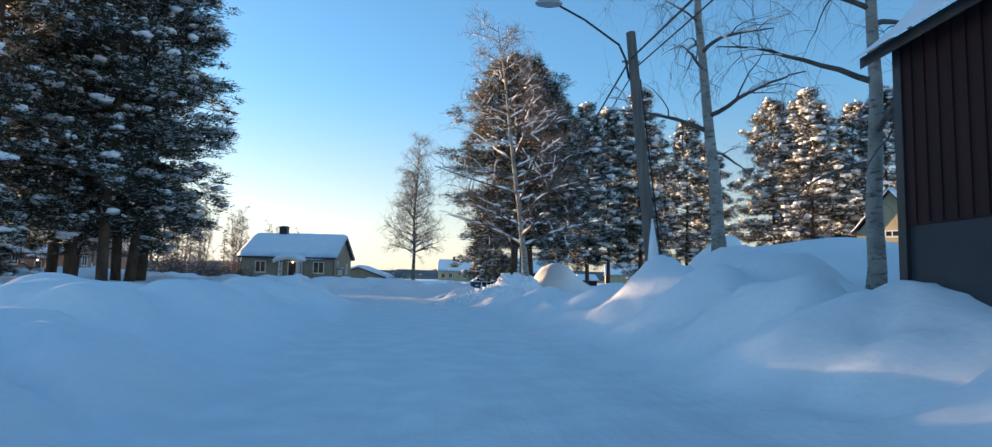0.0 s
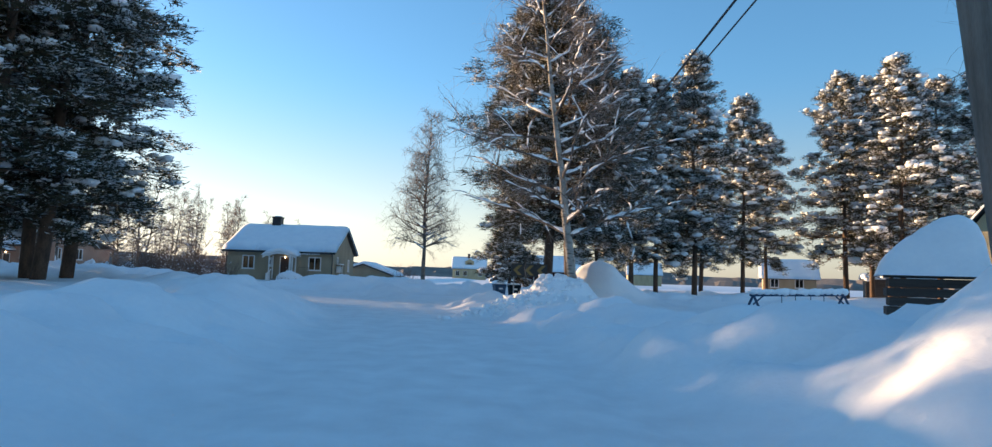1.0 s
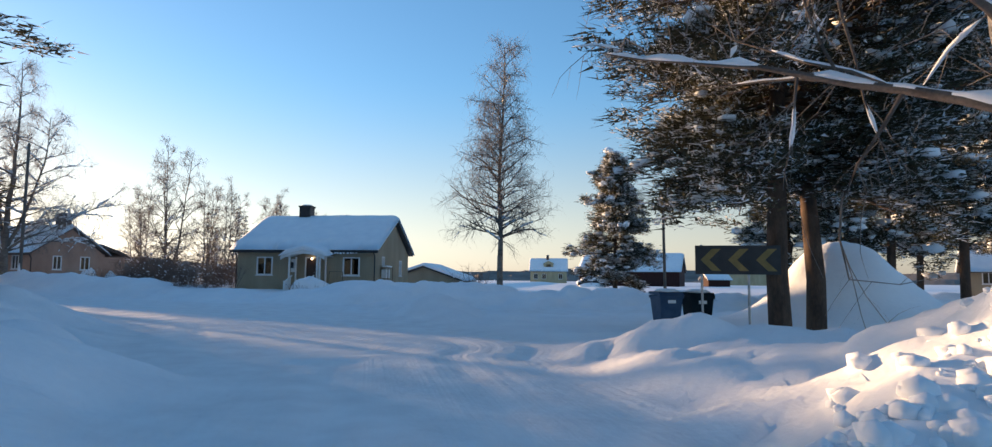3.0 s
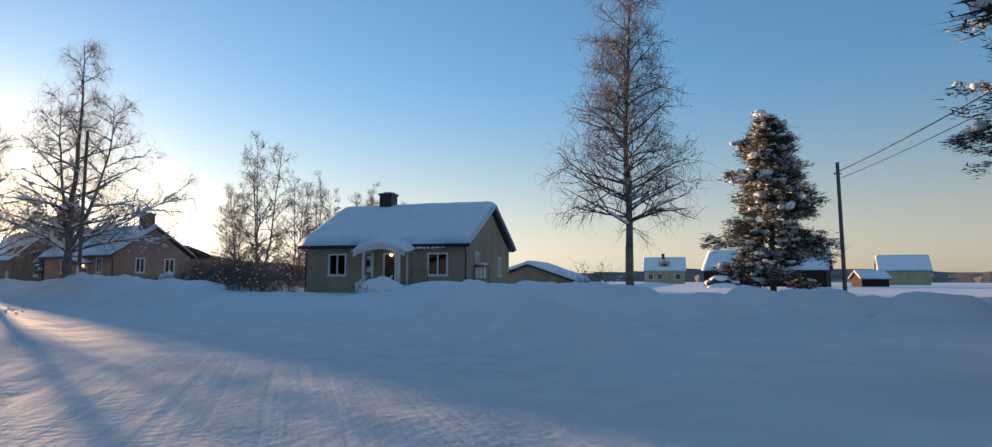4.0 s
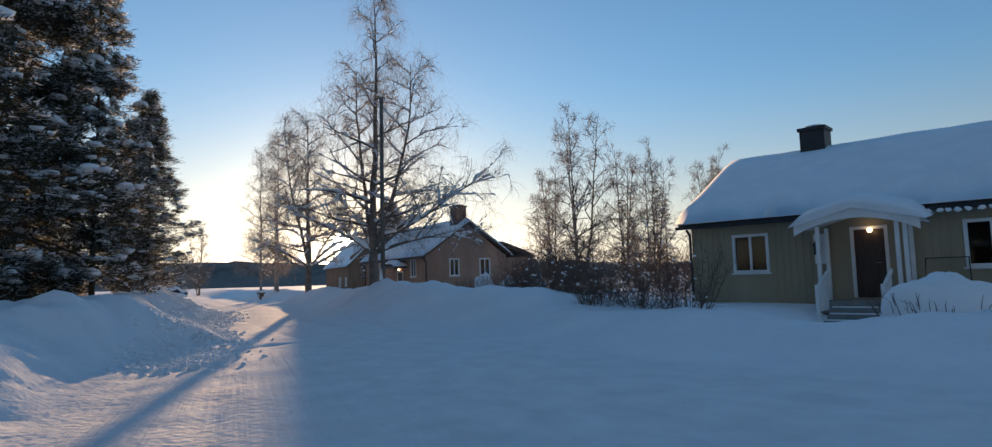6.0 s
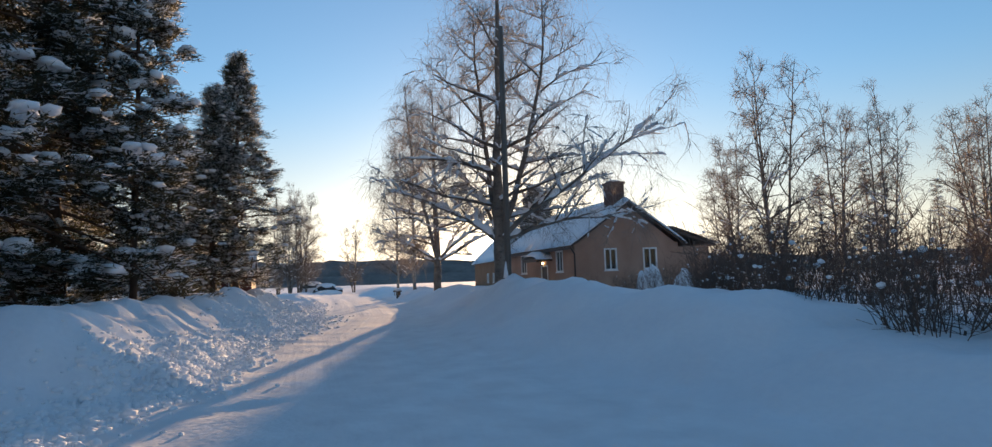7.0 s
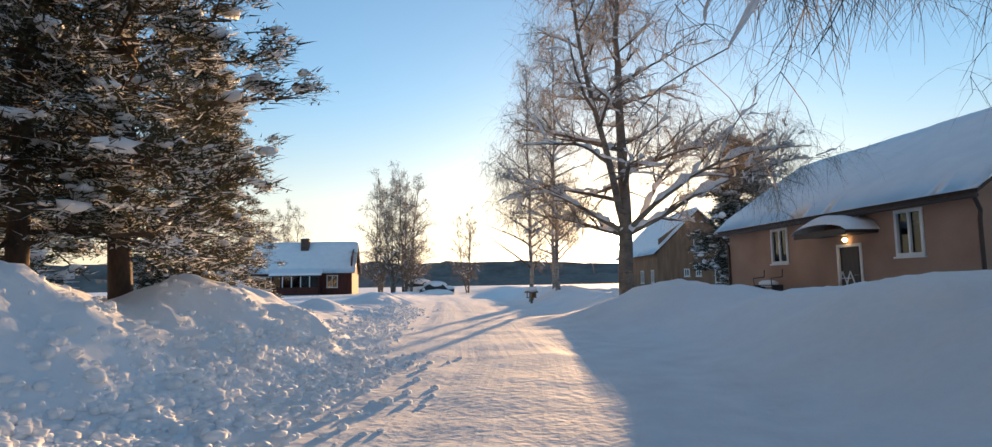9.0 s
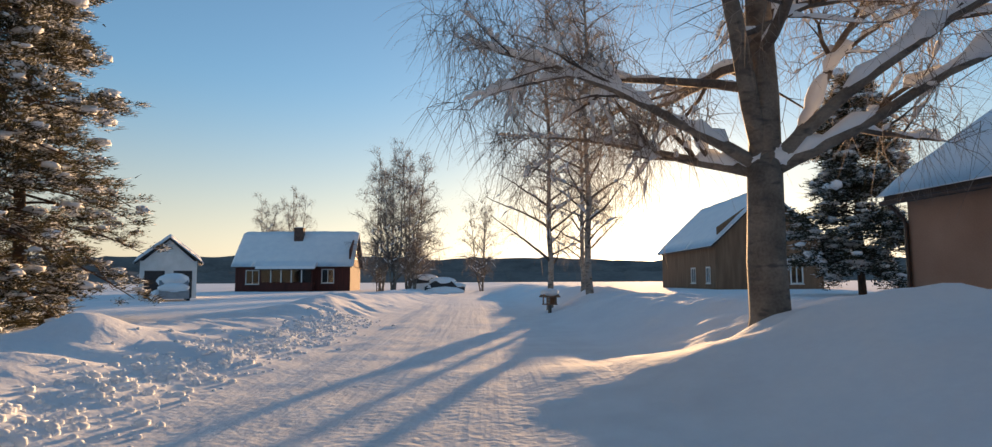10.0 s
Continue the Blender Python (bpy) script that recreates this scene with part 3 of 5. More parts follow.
def spruce_kind(seed, height, clear, spread, limbs, snow, stem=0.2):
    """A slender spruce with drooping, fringed limbs."""
    rng = random.Random(seed)
    trunk, crown, pads = Geo(), Geo(), Geo()
    trunk.tube([(0, 0, -0.5), (0, 0, height * 0.5), (0, 0, height)], [stem, stem * 0.55, 0.012], 8)
    for b in range(limbs):
        u = clear + (1 - clear) * ((b + rng.random()) / limbs) ** 0.9
        w = (u - clear) / (1 - clear)
        reach = spread * (1.03 - w) ** 0.85 * rng.uniform(0.5, 1.15) + 0.15
        a = b * 2.39996 + rng.uniform(-0.4, 0.4)
        way = Vector((math.cos(a), math.sin(a), 0))
        side = Vector((-math.sin(a), math.cos(a), 0))
        root, pts = Vector((0, 0, height * u)), []
        fall = rng.uniform(0.18, 0.4) * (1 - 0.8 * w)
        for i in range(6):
            s = i / 5
            pts.append(root + way * reach * s + Vector((0, 0, reach * (-fall * s * 1.5 + 0.55 * fall * s * s * s + 0.25 * w * s))))
        trunk.tube(pts, [0.008 + 0.035 * (1 - w) * (1 - i / 5) for i in range(6)], 4, False)
        steps = max(4, int(reach / 0.19))
        for j in range(steps):
            s = (j + 0.6) / steps
            i = min(4, int(s * 5))
            c = pts[i].lerp(pts[i + 1], s * 5 - i)
            wing = reach * 0.34 * (1.05 - s) + 0.12
            for hand in (-1, 1):
                tip = c + side * hand * wing * rng.uniform(0.6, 1.1) + way * wing * 0.6 + Vector((0, 0, -wing * rng.uniform(0.1, 0.4)))
                for m in range(2):
                    e = c.lerp(tip, 0.3 + 0.6 * m + rng.uniform(-0.1, 0.1))
                    spray(crown, rng, e, rng.uniform(0.2, 0.3), 22, (tip - c).normalized(), 0.7, 0.055)
            if rng.random() < snow:
                pad(pads, rng, c + side * rng.uniform(-0.6, 0.6) * wing + Vector((0, 0, 0.05)), rng.uniform(0.08, 0.24) * (0.6 + wing), 3)
    return trunk.mesh("spruce_trunk", True), crown.mesh("spruce_crown"), pads.mesh("spruce_snow", True)


def birch_kind(seed, height, stems=1, stem=0.2, limbs=22, spread=3.2, low=0.2, weep=0.6, snow=0.3, subs=4, twigs=5, fine=4, rise=0.75, thick=1.0, stout=0.5, fork=0.0, tilt=(0, 0), lean=(0.06, 0.16), bow=-0.02, deep=1.0, arch=()):
    """A bare birch: pale stems, dark limbs, hanging twigs, and snow along the upper side of the limbs. arch: bearing, slope and length of heavy limbs that arch out of the fork."""
    rng = random.Random(seed)
    trunk, wood, fray, pads = Geo(), Geo(), Geo(), Geo()

    def shoot(p, way, length, bend, n, jit=0.13):
        pts, d = [Vector(p)], Vector(way)
        for _ in range(n):
            d = (d + Vector((rng.gauss(0, jit), rng.gauss(0, jit), rng.gauss(0, jit * 0.6) + bend))).normalized()
            pts.append(pts[-1] + d * length / n)
        return pts

    def load(pts, rad, share, much=1.0):
        """Snow lying on a limb."""
        i = 0
        while i < len(pts) - 1:
            if rng.random() < share:
                j = min(len(pts) - 1, i + rng.choice((1, 2, 3, 4)))
                if (pts[j] - pts[i]).normalized().z < 0.85:
                    seg = []
                    for q in range(i, j + 1):
                        seg.append(pts[q])
                        if q < j:
                            seg.append(pts[q].lerp(pts[q + 1], 0.5))
                    rr = [(rad[min(len(rad) - 1, i + q // 2)] * 0.9 + 0.03 * deep * much) * rng.choice((0.45, 0.6, 0.8, 1.0, 1.2)) for q in range(len(seg))]
                    rr[0] *= 0.3
                    rr[-1] *= 0.3
                    pads.tube([p + Vector((0, 0, r * 0.75)) for p, r in zip(seg, rr)], rr, 5)
                i = j
            i += 1

    def hang(p, d, n):
        """Fine twigs as thin blades."""
        for _ in range(n):
            q, w = Vector(p), (Vector(d) * 0.5 + rand_way(rng, 0.1 - 0.5 * weep)).normalized()
            ll, h = rng.uniform(0.3, 0.8) * (0.6 + 0.8 * weep) / 3, 0.0055 * thick
            a = rng.uniform(0, 3.14)
            sx, sy = math.cos(a), math.sin(a)
            k = len(fray.v)
            for i in range(4):
                e = h * (1 - 0.22 * i)
                fray.v += [(q.x - sx * e, q.y - sy * e, q.z), (q.x + sx * e, q.y + sy * e, q.z)]
                q = q + w * ll
                w = (w + Vector((rng.gauss(0, 0.12), rng.gauss(0, 0.12), -0.35 * weep))).normalized()
            for i in range(3):
                fray.f.append((k + 2 * i, k + 2 * i + 1, k + 2 * i + 3, k + 2 * i + 2))

    def dress(limb, lr, length, count, first=0.2):
        """Side branches with their twigs along a limb."""
        last = len(limb) - 1
        for _ in range(count):
            v = rng.uniform(first, 1.0)
            j = min(last - 1, int(v * last))
            p = limb[j].lerp(limb[j + 1], v * last - j)
            d = ((limb[j + 1] - limb[j]).normalized() * 0.7 + rand_way(rng, 0.25) * 0.8).normalized()
            sl = length * rng.uniform(0.25, 0.5) * (1.25 - 0.6 * v) + 0.3
            sub = shoot(p, d, sl, bow - 0.03 * weep, 5, 0.2)
            sr = [max(0.006, lr[j] * 0.55) * thick * (1 - 0.15 * m) for m in range(6)]
            wood.tube(sub, sr, 4, False)
            load(sub, sr, snow * 0.55, 0.7)
            for m in range(twigs):
                e = sub[rng.randrange(1, 6)]
                dd = (d * 0.6 + rand_way(rng, 0.15) * 0.8).normalized()
                tw = shoot(e, dd, sl * rng.uniform(0.25, 0.5) + 0.2, -0.09 * weep, 3, 0.2)
                fray.tube(tw, [x * thick for x in (0.008, 0.007, 0.006, 0.0045)], 3, False)
                for x in (1, 2, 3):
                    hang(tw[x], dd, max(1, fine // 3))

    foot = Vector((0, 0, -0.5))
    top = foot
    if fork:
        n = 4
        pts = [foot]
        for i in range(n):
            pts.append(pts[-1] + (Vector((rng.gauss(0, 0.05) + tilt[0], rng.gauss(0, 0.05) + tilt[1], 1))).normalized() * (fork + 0.5) / n)
        trunk.tube(pts, [stem * (1.3 if i == 0 else 1.05 - 0.05 * i) for i in range(n + 1)], 10)
        top = pts[-1] - Vector((0, 0, 0.15))
    for q in range(stems):
        a = 2 * math.pi * q / max(1, stems) + rng.uniform(-0.4, 0.4) + seed
        k = 0.0 if stems == 1 or (fork and q == 0) else rng.uniform(*lean)
        h = height * (1 if q == 0 else rng.uniform(0.75, 0.97))
        base = Vector(top) if fork else Vector((math.cos(a), math.sin(a), 0)) * (0.0 if stems == 1 else stem * 1.1) + foot
        n, axis = 12, [base]
        for i in range(n):
            out = k * (2.2 * (1 - i / n) if fork else 1)
            axis.append(axis[-1] + Vector((rng.gauss(0, 0.045) + math.cos(a) * out + tilt[0], rng.gauss(0, 0.045) + math.sin(a) * out + tilt[1], 1)).normalized() * (h - base.z) / n)
        r0 = stem * ((0.8 if q == 0 else 0.5) if fork and stems > 1 else 1.0)
        rad = [r0 * (1 - 0.95 * (i / n) ** 0.85) * (1.25 if i == 0 and not fork else 1) + 0.01 for i in range(n + 1)]
        trunk.tube(axis, rad, 9)
        if fork:
            load(axis[:7], rad[:7], snow * 0.7, 1.2)
        count = max(3, limbs // stems)
        for b in range(count):
            u = low + (0.98 - low) * (b + rng.random()) / count
            i = min(n - 1, int(u * n))
            root = axis[i].lerp(axis[i + 1], u * n - i)
            w = (u - low) / (1 - low)
            length = spread * (1.1 - 0.8 * w) * rng.uniform(0.55, 1.15)
            t = b * 2.39996 + rng.uniform(-0.6, 0.6) + q
            up = rise * rng.uniform(0.5, 1.3) + 0.5 * w
            lr0 = min(r0 * (1 - 0.9 * u) * stout + 0.008, 0.024 * length + 0.1 * max(0.0, stout - 0.6))
            limb = shoot(root, Vector((math.cos(t), math.sin(t), up)).normalized(), length, bow, 9, 0.12)
            lr = [lr0 * (1 - 0.86 * j / 9) + 0.004 for j in range(10)]
            wood.tube(limb, lr, 5, False)
            load(limb, lr, snow)
            dress(limb, lr, length, subs)
            hang(limb[-1], limb[-1] - limb[-2], fine)
    for bearing, slope, length in arch:
        t = math.radians(bearing)
        limb = shoot(top - Vector((0, 0, 0.1)), Vector((math.cos(t), math.sin(t), slope)).normalized(), length, -0.035, 14, 0.085)
        lr = [stem * 0.38 * (1 - 0.93 * (j / 14) ** 0.8) + 0.006 for j in range(15)]
        trunk.tube(limb, lr, 8)
        load(limb, lr, 0.75, 2.0)
        for _ in range(10):
            v = rng.randrange(3, 14)
            d = ((limb[v + 1] - limb[v]).normalized() * 0.8 + rand_way(rng, 0.35) * 0.7).normalized()
            ll = length * rng.uniform(0.16, 0.36)
            bough = shoot(limb[v], d, ll, -0.03, 7, 0.12)
            br = [lr[v] * 0.6 * (1 - 0.8 * j / 7) + 0.004 for j in range(8)]
            wood.tube(bough, br, 5, False)
            load(bough, br, snow, 1.2)
            dress(bough, br, ll, 4)
    return trunk.mesh("birch_trunk", True), wood.mesh("birch_limbs", True), fray.mesh("birch_twigs"), pads.mesh("birch_snow", True)


def shrub_kind(seed, height, stems, spread):
    """A leafless bush of thin upright shoots, tipped with snow."""
    rng = random.Random(seed)
    wood, fray, pads = Geo(), Geo(), Geo()
    for _ in range(stems):
        a = rng.uniform(0, 6.2832)
        r = spread * math.sqrt(rng.random())
        p, d = Vector((math.cos(a) * r * 0.5, math.sin(a) * r * 0.5, -0.3)), Vector((math.cos(a) * 0.45 * r, math.sin(a) * 0.45 * r, 1)).normalized()
        ll, pts = (height + 0.3) * rng.uniform(0.55, 1.0), []
        for i in range(7):
            pts.append(Vector(p))
            p = p + d * ll / 6
            d = (d + Vector((rng.gauss(0, 0.16), rng.gauss(0, 0.16), 0.02))).normalized()
        wood.tube(pts, [0.013 - 0.0014 * i for i in range(7)], 4, False)
        for m in range(9):
            j = rng.randrange(2, 7)
            e, w = pts[j], (rand_way(rng, 0.7)).normalized()
            q = e + w * rng.uniform(0.2, 0.55)
            x = q + (w + rand_way(rng, 0.4) * 0.6).normalized() * rng.uniform(0.1, 0.35)
            fray.tube([e, q, x], [0.006, 0.005, 0.003], 3, False)
            if rng.random() < 0.045:
                k = rng.uniform(0.02, 0.06)
                pads.blob(tuple(q + Vector((0, 0, k * 0.5))), k * 1.5, k * 1.4, k, rng, 3, 5, 0.3)
    return Geo().mesh("shrub_none"), wood.mesh("shrub_stems", True), fray.mesh("shrub_twigs"), pads.mesh("shrub_snow", True)


def plant(name, kind, mats, x, y, label, scale=1.0, turn=0.0, group="", sink=0.1, wide=None):
    """A tree of a kind, standing in the snow."""
    ob = thing(name, (x, y, ground_z(x, y) - sink), label, "tree", group)
    ob.matrix_world = Matrix.Translation((x, y, ground_z(x, y) - sink)) @ pose(0, 0, 0, 0, 0, turn) @ Matrix.Diagonal((wide or scale, wide or scale, scale, 1))
    for part_name, m, mat in zip(("trunk", "branch_work", "crown", "snow") if len(kind) == 4 else ("trunk", "crown", "snow"), kind, mats):
        if not len(m.vertices):
            continue
        if not m.materials:
            m.materials.append(mat)
        child = new(part_name, m)
        child.parent = ob
        if part_name != "trunk":
            tagged(child, kind="stuff")
    return ob


PINE_MATS, SPRUCE_MATS, BIRCH_MATS = (PINE_BARK, NEEDLES, SNOW), (PINE_BARK, SPRUCE_NEEDLES, SNOW), (BIRCH, LIMB, TWIG, SNOW)
OLD_MATS = (OLD_BIRCH, LIMB, TWIG, SNOW)
tall_a = pine_kind(1, 24, 0.14, 4.6, 96, 0.42, 0.3, 0.22, 0.25, 12, 54, 0.46, 2, 0.085, 0.8)
tall_b = pine_kind(2, 22, 0.15, 4.4, 90, 0.42, 0.27, 0.22, 0.2, 12, 54, 0.46, 2, 0.085, 0.8)
snowy_a = pine_kind(3, 17, 0.2, 3.2, 96, 0.6, 0.2, 0.2, 0.35, 11, 64, 0.4, 2, 0.075)
snowy_b = pine_kind(4, 18, 0.22, 2.9, 94, 0.6, 0.2, 0.2, 0.4, 11, 64, 0.4, 2, 0.075)
corner_pine = pine_kind(9, 15, 0.27, 3.9, 110, 0.42, 0.26, 0.2, 0.1, 14, 92, 0.42, 3, 0.06, 0.55)
near_pine = pine_kind(5, 15, 0.08, 3.6, 116, 0.4, 0.24, 0.35, 0.5, 12, 84, 0.34, 3, 0.07, 0.9)
field_pine = pine_kind(10, 11.2, 0.16, 3.3, 120, 0.5, 0.2, 0.2, 0.5, 11, 60, 0.45, 3, 0.09, 0.8)
spruce_a = pine_kind(6, 10.6, 0.12, 2.5, 120, 0.5, 0.16, 0.1, 1.0, 9, 84, 0.27, 3, 0.05, 0.6)
spruce_b = pine_kind(7, 8.7, 0.14, 2.1, 100, 0.5, 0.14, 0.1, 1.0, 9, 84, 0.27, 3, 0.05, 0.6)
far_spruce = spruce_kind(8, 10, 0.04, 1.9, 40, 0.35, 0.14)
birch_wide = birch_kind(11, 15.5, 3, 0.27, 60, 4.0, 0.08, 0.9, 0.85, 7, 6, 6, 0.35, 0.85, 0.5, fork=1.9, lean=(0.12, 0.22), bow=0.0, deep=1.4, arch=((15, 0.95, 7.6), (35, 0.5, 6.6), (60, 1.3, 7.2), (205, 0.9, 5.0), (150, 1.1, 5.5)))
birch_fork = birch_kind(17, 13.0, 2, 0.25, 50, 3.2, 0.1, 0.95, 0.75, 7, 6, 7, 0.35, 0.8, 0.55, fork=2.3, lean=(0.14, 0.22), bow=0.0, deep=1.4, arch=((205, 0.55, 5.4), (190, 1.4, 6.2), (25, 0.4, 3.2), (45, 1.0, 4.0), (235, 1.1, 5.0)))
birch_round = birch_kind(12, 14, 1, 0.19, 36, 4.8, 0.16, 0.5, 0.7, 7, 6, 3, 0.35, 1.0, 0.38, tilt=(-0.12, 0.0), deep=1.0)
birch_twin = birch_kind(13, 15.5, 2, 0.2, 80, 3.4, 0.08, 0.6, 0.08, 7, 6, 4, 0.55, 1.1, fork=2.6, lean=(0.02, 0.04))
birch_slim = birch_kind(14, 16, 1, 0.14, 46, 2.9, 0.14, 1.0, 0.25, 5, 5, 6, 0.6, 0.75)
birch_pole = birch_kind(18, 14, 1, 0.19, 20, 3.2, 0.22, 1.0, 0.3, 4, 3, 6, 0.35, 0.8, 0.45, tilt=(-0.05, 0), bow=-0.07)
birch_far = birch_kind(15, 14, 3, 0.12, 54, 4.0, 0.1, 0.7, 0.12, 5, 4, 4, 0.95, 1.9)
shrub = shrub_kind(16, 2.6, 34, 1.0)
shrub_low = shrub_kind(19, 1.7, 26, 0.9)

plant("pine_tree", field_pine, PINE_MATS, -72.0, 87.0, "small dark pine behind the pink house", 0.82, 50)
PINE_LABEL = "tall dark pine with snow on its boughs"
for x, y, kind, s, t in (
    (-21.8, 37.9, tall_a, 1.0, 0), (-20.3, 34.1, tall_b, 1.05, 40), (-21.9, 35.6, tall_a, 0.95, 95), (-19.6, 30.6, tall_b, 1.0, 150), (-22.5, 32.6, tall_a, 1.05, 210),
    (-24.5, 29.0, tall_b, 1.1, 260), (-26.0, 36.0, tall_a, 1.0, 300), (-22.0, 26.0, tall_a, 1.0, 20), (-28.0, 41.0, tall_b, 0.95, 80), (-24.5, 22.0, tall_b, 1.05, 120)):
    plant("pine_tree", kind, PINE_MATS, x, y, PINE_LABEL, s, t, "pine grove beside the side road")
for x, y, kind, s, t, lab in (
    (1.25, 41.9, corner_pine, 1.08, 0, "dense dark pine beside the road sign"), (2.4, 43.0, corner_pine, 0.98, 130, "dense dark pine at the street corner"),
    (5.9, 56.0, snowy_a, 1.0, 20, "pine lit by the low sun, heavy with snow"), (8.2, 54.8, snowy_b, 0.95, 75, "pine lit by the low sun, heavy with snow"), (10.4, 56.5, snowy_a, 1.0, 140, "pine loaded with thick snow"),
    (13.2, 56.2, snowy_b, 1.05, 200, "pine loaded with thick snow"), (17.5, 68.7, snowy_a, 1.05, 250, "pine loaded with thick snow"), (20.5, 66.0, snowy_b, 1.0, 300, "pine loaded with thick snow"),
    (24.5, 70.5, snowy_b, 0.95, 30, "slender pine on the snowy field"), (31.0, 68.0, snowy_a, 1.25, 90, "tall pine loaded with snow"), (34.5, 70.0, snowy_b, 1.2, 160, "tall pine loaded with snow"),
    (38.0, 73.0, snowy_a, 1.25, 210, "tall pine loaded with snow"), (41.0, 70.0, snowy_b, 1.2, 270, "tall pine loaded with snow"), (46.0, 66.0, snowy_a, 1.2, 15, "tall pine loaded with snow"),
    (30.0, 58.0, snowy_b, 1.1, 55, "tall pine loaded with snow"), (36.0, 56.0, snowy_a, 1.1, 125, "tall pine loaded with snow"), (-0.6, 80.8, field_pine, 1.05, 33, "broad pine with snow-covered boughs on open snow")):
    plant("pine_tree", kind, PINE_MATS, x, y, lab, s, t, "pines along the street")
for x, y, kind, s, t in ((-52.15, 57.2, spruce_a, 1.0, 0), (-51.3, 56.15, spruce_b, 1.0, 70)):
    plant("spruce_tree", kind, SPRUCE_MATS, x, y, "dark spruce with snow along its drooping limbs", s, t, "spruces along the street")
plant("pine_tree", snowy_b, PINE_MATS, -45.5, 53.2, "slim dark pine with clotted snow behind the snowbank", 0.74, 35, "pines along the street", wide=0.54)
for x, y, kind, s, t in ((-46.7, 51.3, near_pine, 1.1, 10), (-44.0, 50.0, near_pine, 1.1, 70), (-39.0, 47.0, near_pine, 1.1, 100), (-51.5, 48.5, near_pine, 1.0, 200), (-74.0, 56.7, near_pine, 0.82, 60), (-71.2, 56.2, near_pine, 0.82, 160), (-66.0, 50.0, near_pine, 1.15, 10)):
    plant("pine_tree", kind, PINE_MATS, x, y, "big dark pine with clotted snow behind the snowbank", s, t, "pines along the street")

plant("birch_tree", birch_wide, OLD_MATS, -44.3, 65.6, "old birch with thick snow-covered limbs beside a pole", 1.0, 20)
plant("birch_tree", birch_fork, OLD_MATS, -58.5, 69.75, "old forked birch with thick snow-covered limbs by the pink house", 1.0, 200)
plant("birch_tree", birch_round, BIRCH_MATS, 1.8, 33.7, "leafless birch with snowy limbs on a snow heap", 1.05, 0)
plant("birch_tree", birch_pole, BIRCH_MATS, 5.9, 16.2, "white-barked birch beside the utility pole", 1.0, 0)
plant("birch_tree", birch_pole, BIRCH_MATS, 7.2, 11.6, "white-barked birch beside the red building", 0.95, 90)
plant("birch_tree", birch_twin, OLD_MATS, -8.3, 63.6, "twin-stemmed leafless birch beside the beige house", 1.0, 30)
for x, y, s, t in ((-73.0, 74.8, 0.95, 0), (-75.0, 74.0, 0.9, 120), (-78, 77, 0.8, 240)):
    plant("birch_tree", birch_slim, BIRCH_MATS, x, y, "slender weeping birch against the low sun", s, t, "weeping birches")
for x, y, s, t in ((-50.5, 92, 1.15, 0), (-46.5, 93, 0.85, 60), (-43, 92, 0.8, 120), (-39, 95, 0.75, 200), (-55, 94, 0.85, 250), (-35, 97, 0.62, 20), (-41, 99, 0.75, 300), (-31, 98, 0.55, 90), (-59, 98, 0.75, 170)):
    plant("birch_tree", birch_far, OLD_MATS, x, y, "frosted leafless birch behind the hedge", s, t, "birches behind the hedge")
for x, y, s, t in ((-118, 75.0, 1.05, 0), (-121.5, 77.2, 1.15, 80), (-124, 74.5, 1.1, 160), (-127, 79.5, 1.0, 290), (-119.5, 73.5, 0.45, 40), (-117, 77.0, 0.5, 130), (-122, 86, 0.8, 220), (-180, 66, 1.35, 30), (-176, 60.5, 1.2, 100), (-183, 62, 0.95, 10)):
    plant("birch_tree", birch_far, OLD_MATS, x, y, "leafless birch beyond the far houses", s, t, "far birches")
for x, y, s, t in ((-57, 112, 0.75, 0), (-61, 118, 0.85, 40), (-66, 116, 0.8, 90), (-52, 120, 0.9, 150), (-63, 119, 1.1, 10), (-55, 116, 1.0, 70), (-59, 121, 1.2, 20)):
    plant("spruce_tree", far_spruce, SPRUCE_MATS, x, y, "small dark spruce behind the houses", s, t, "far spruces")
hedge_rng = random.Random(77)
hedge = [(-11.5, 72.0, 1.25), (-47.5, 75.0, 0.5), (-49, 74.2, 0.45)]
hedge += [(-29.0 - 1.0 * k + hedge_rng.uniform(-0.4, 0.4), 71.6 + 0.3 * k + hedge_rng.uniform(-1.2, 1.4), hedge_rng.uniform(0.7, 1.4)) for k in range(16)]
hedge += [(-25.0 - 0.62 * k + hedge_rng.uniform(-0.4, 0.4), 60.3 + 0.36 * k + hedge_rng.uniform(-0.5, 1.2), hedge_rng.uniform(0.5, 0.9)) for k in range(17)]
hedge += [(-38.6 - 0.8 * k + hedge_rng.uniform(-0.5, 0.5), 70.6 + 0.45 * k + hedge_rng.uniform(-1.0, 1.6), hedge_rng.uniform(0.5, 0.75)) for k in range(6)]
for i, (x, y, s) in enumerate(hedge):
    plant("shrub", shrub if i % 3 else shrub_low, (TWIG, SHRUB_TWIG, SHRUB_TWIG, SNOW), x, y, "tangled leafless shrub tipped with snow", s, i * 67, "shrubs between the houses", sink=0.2)

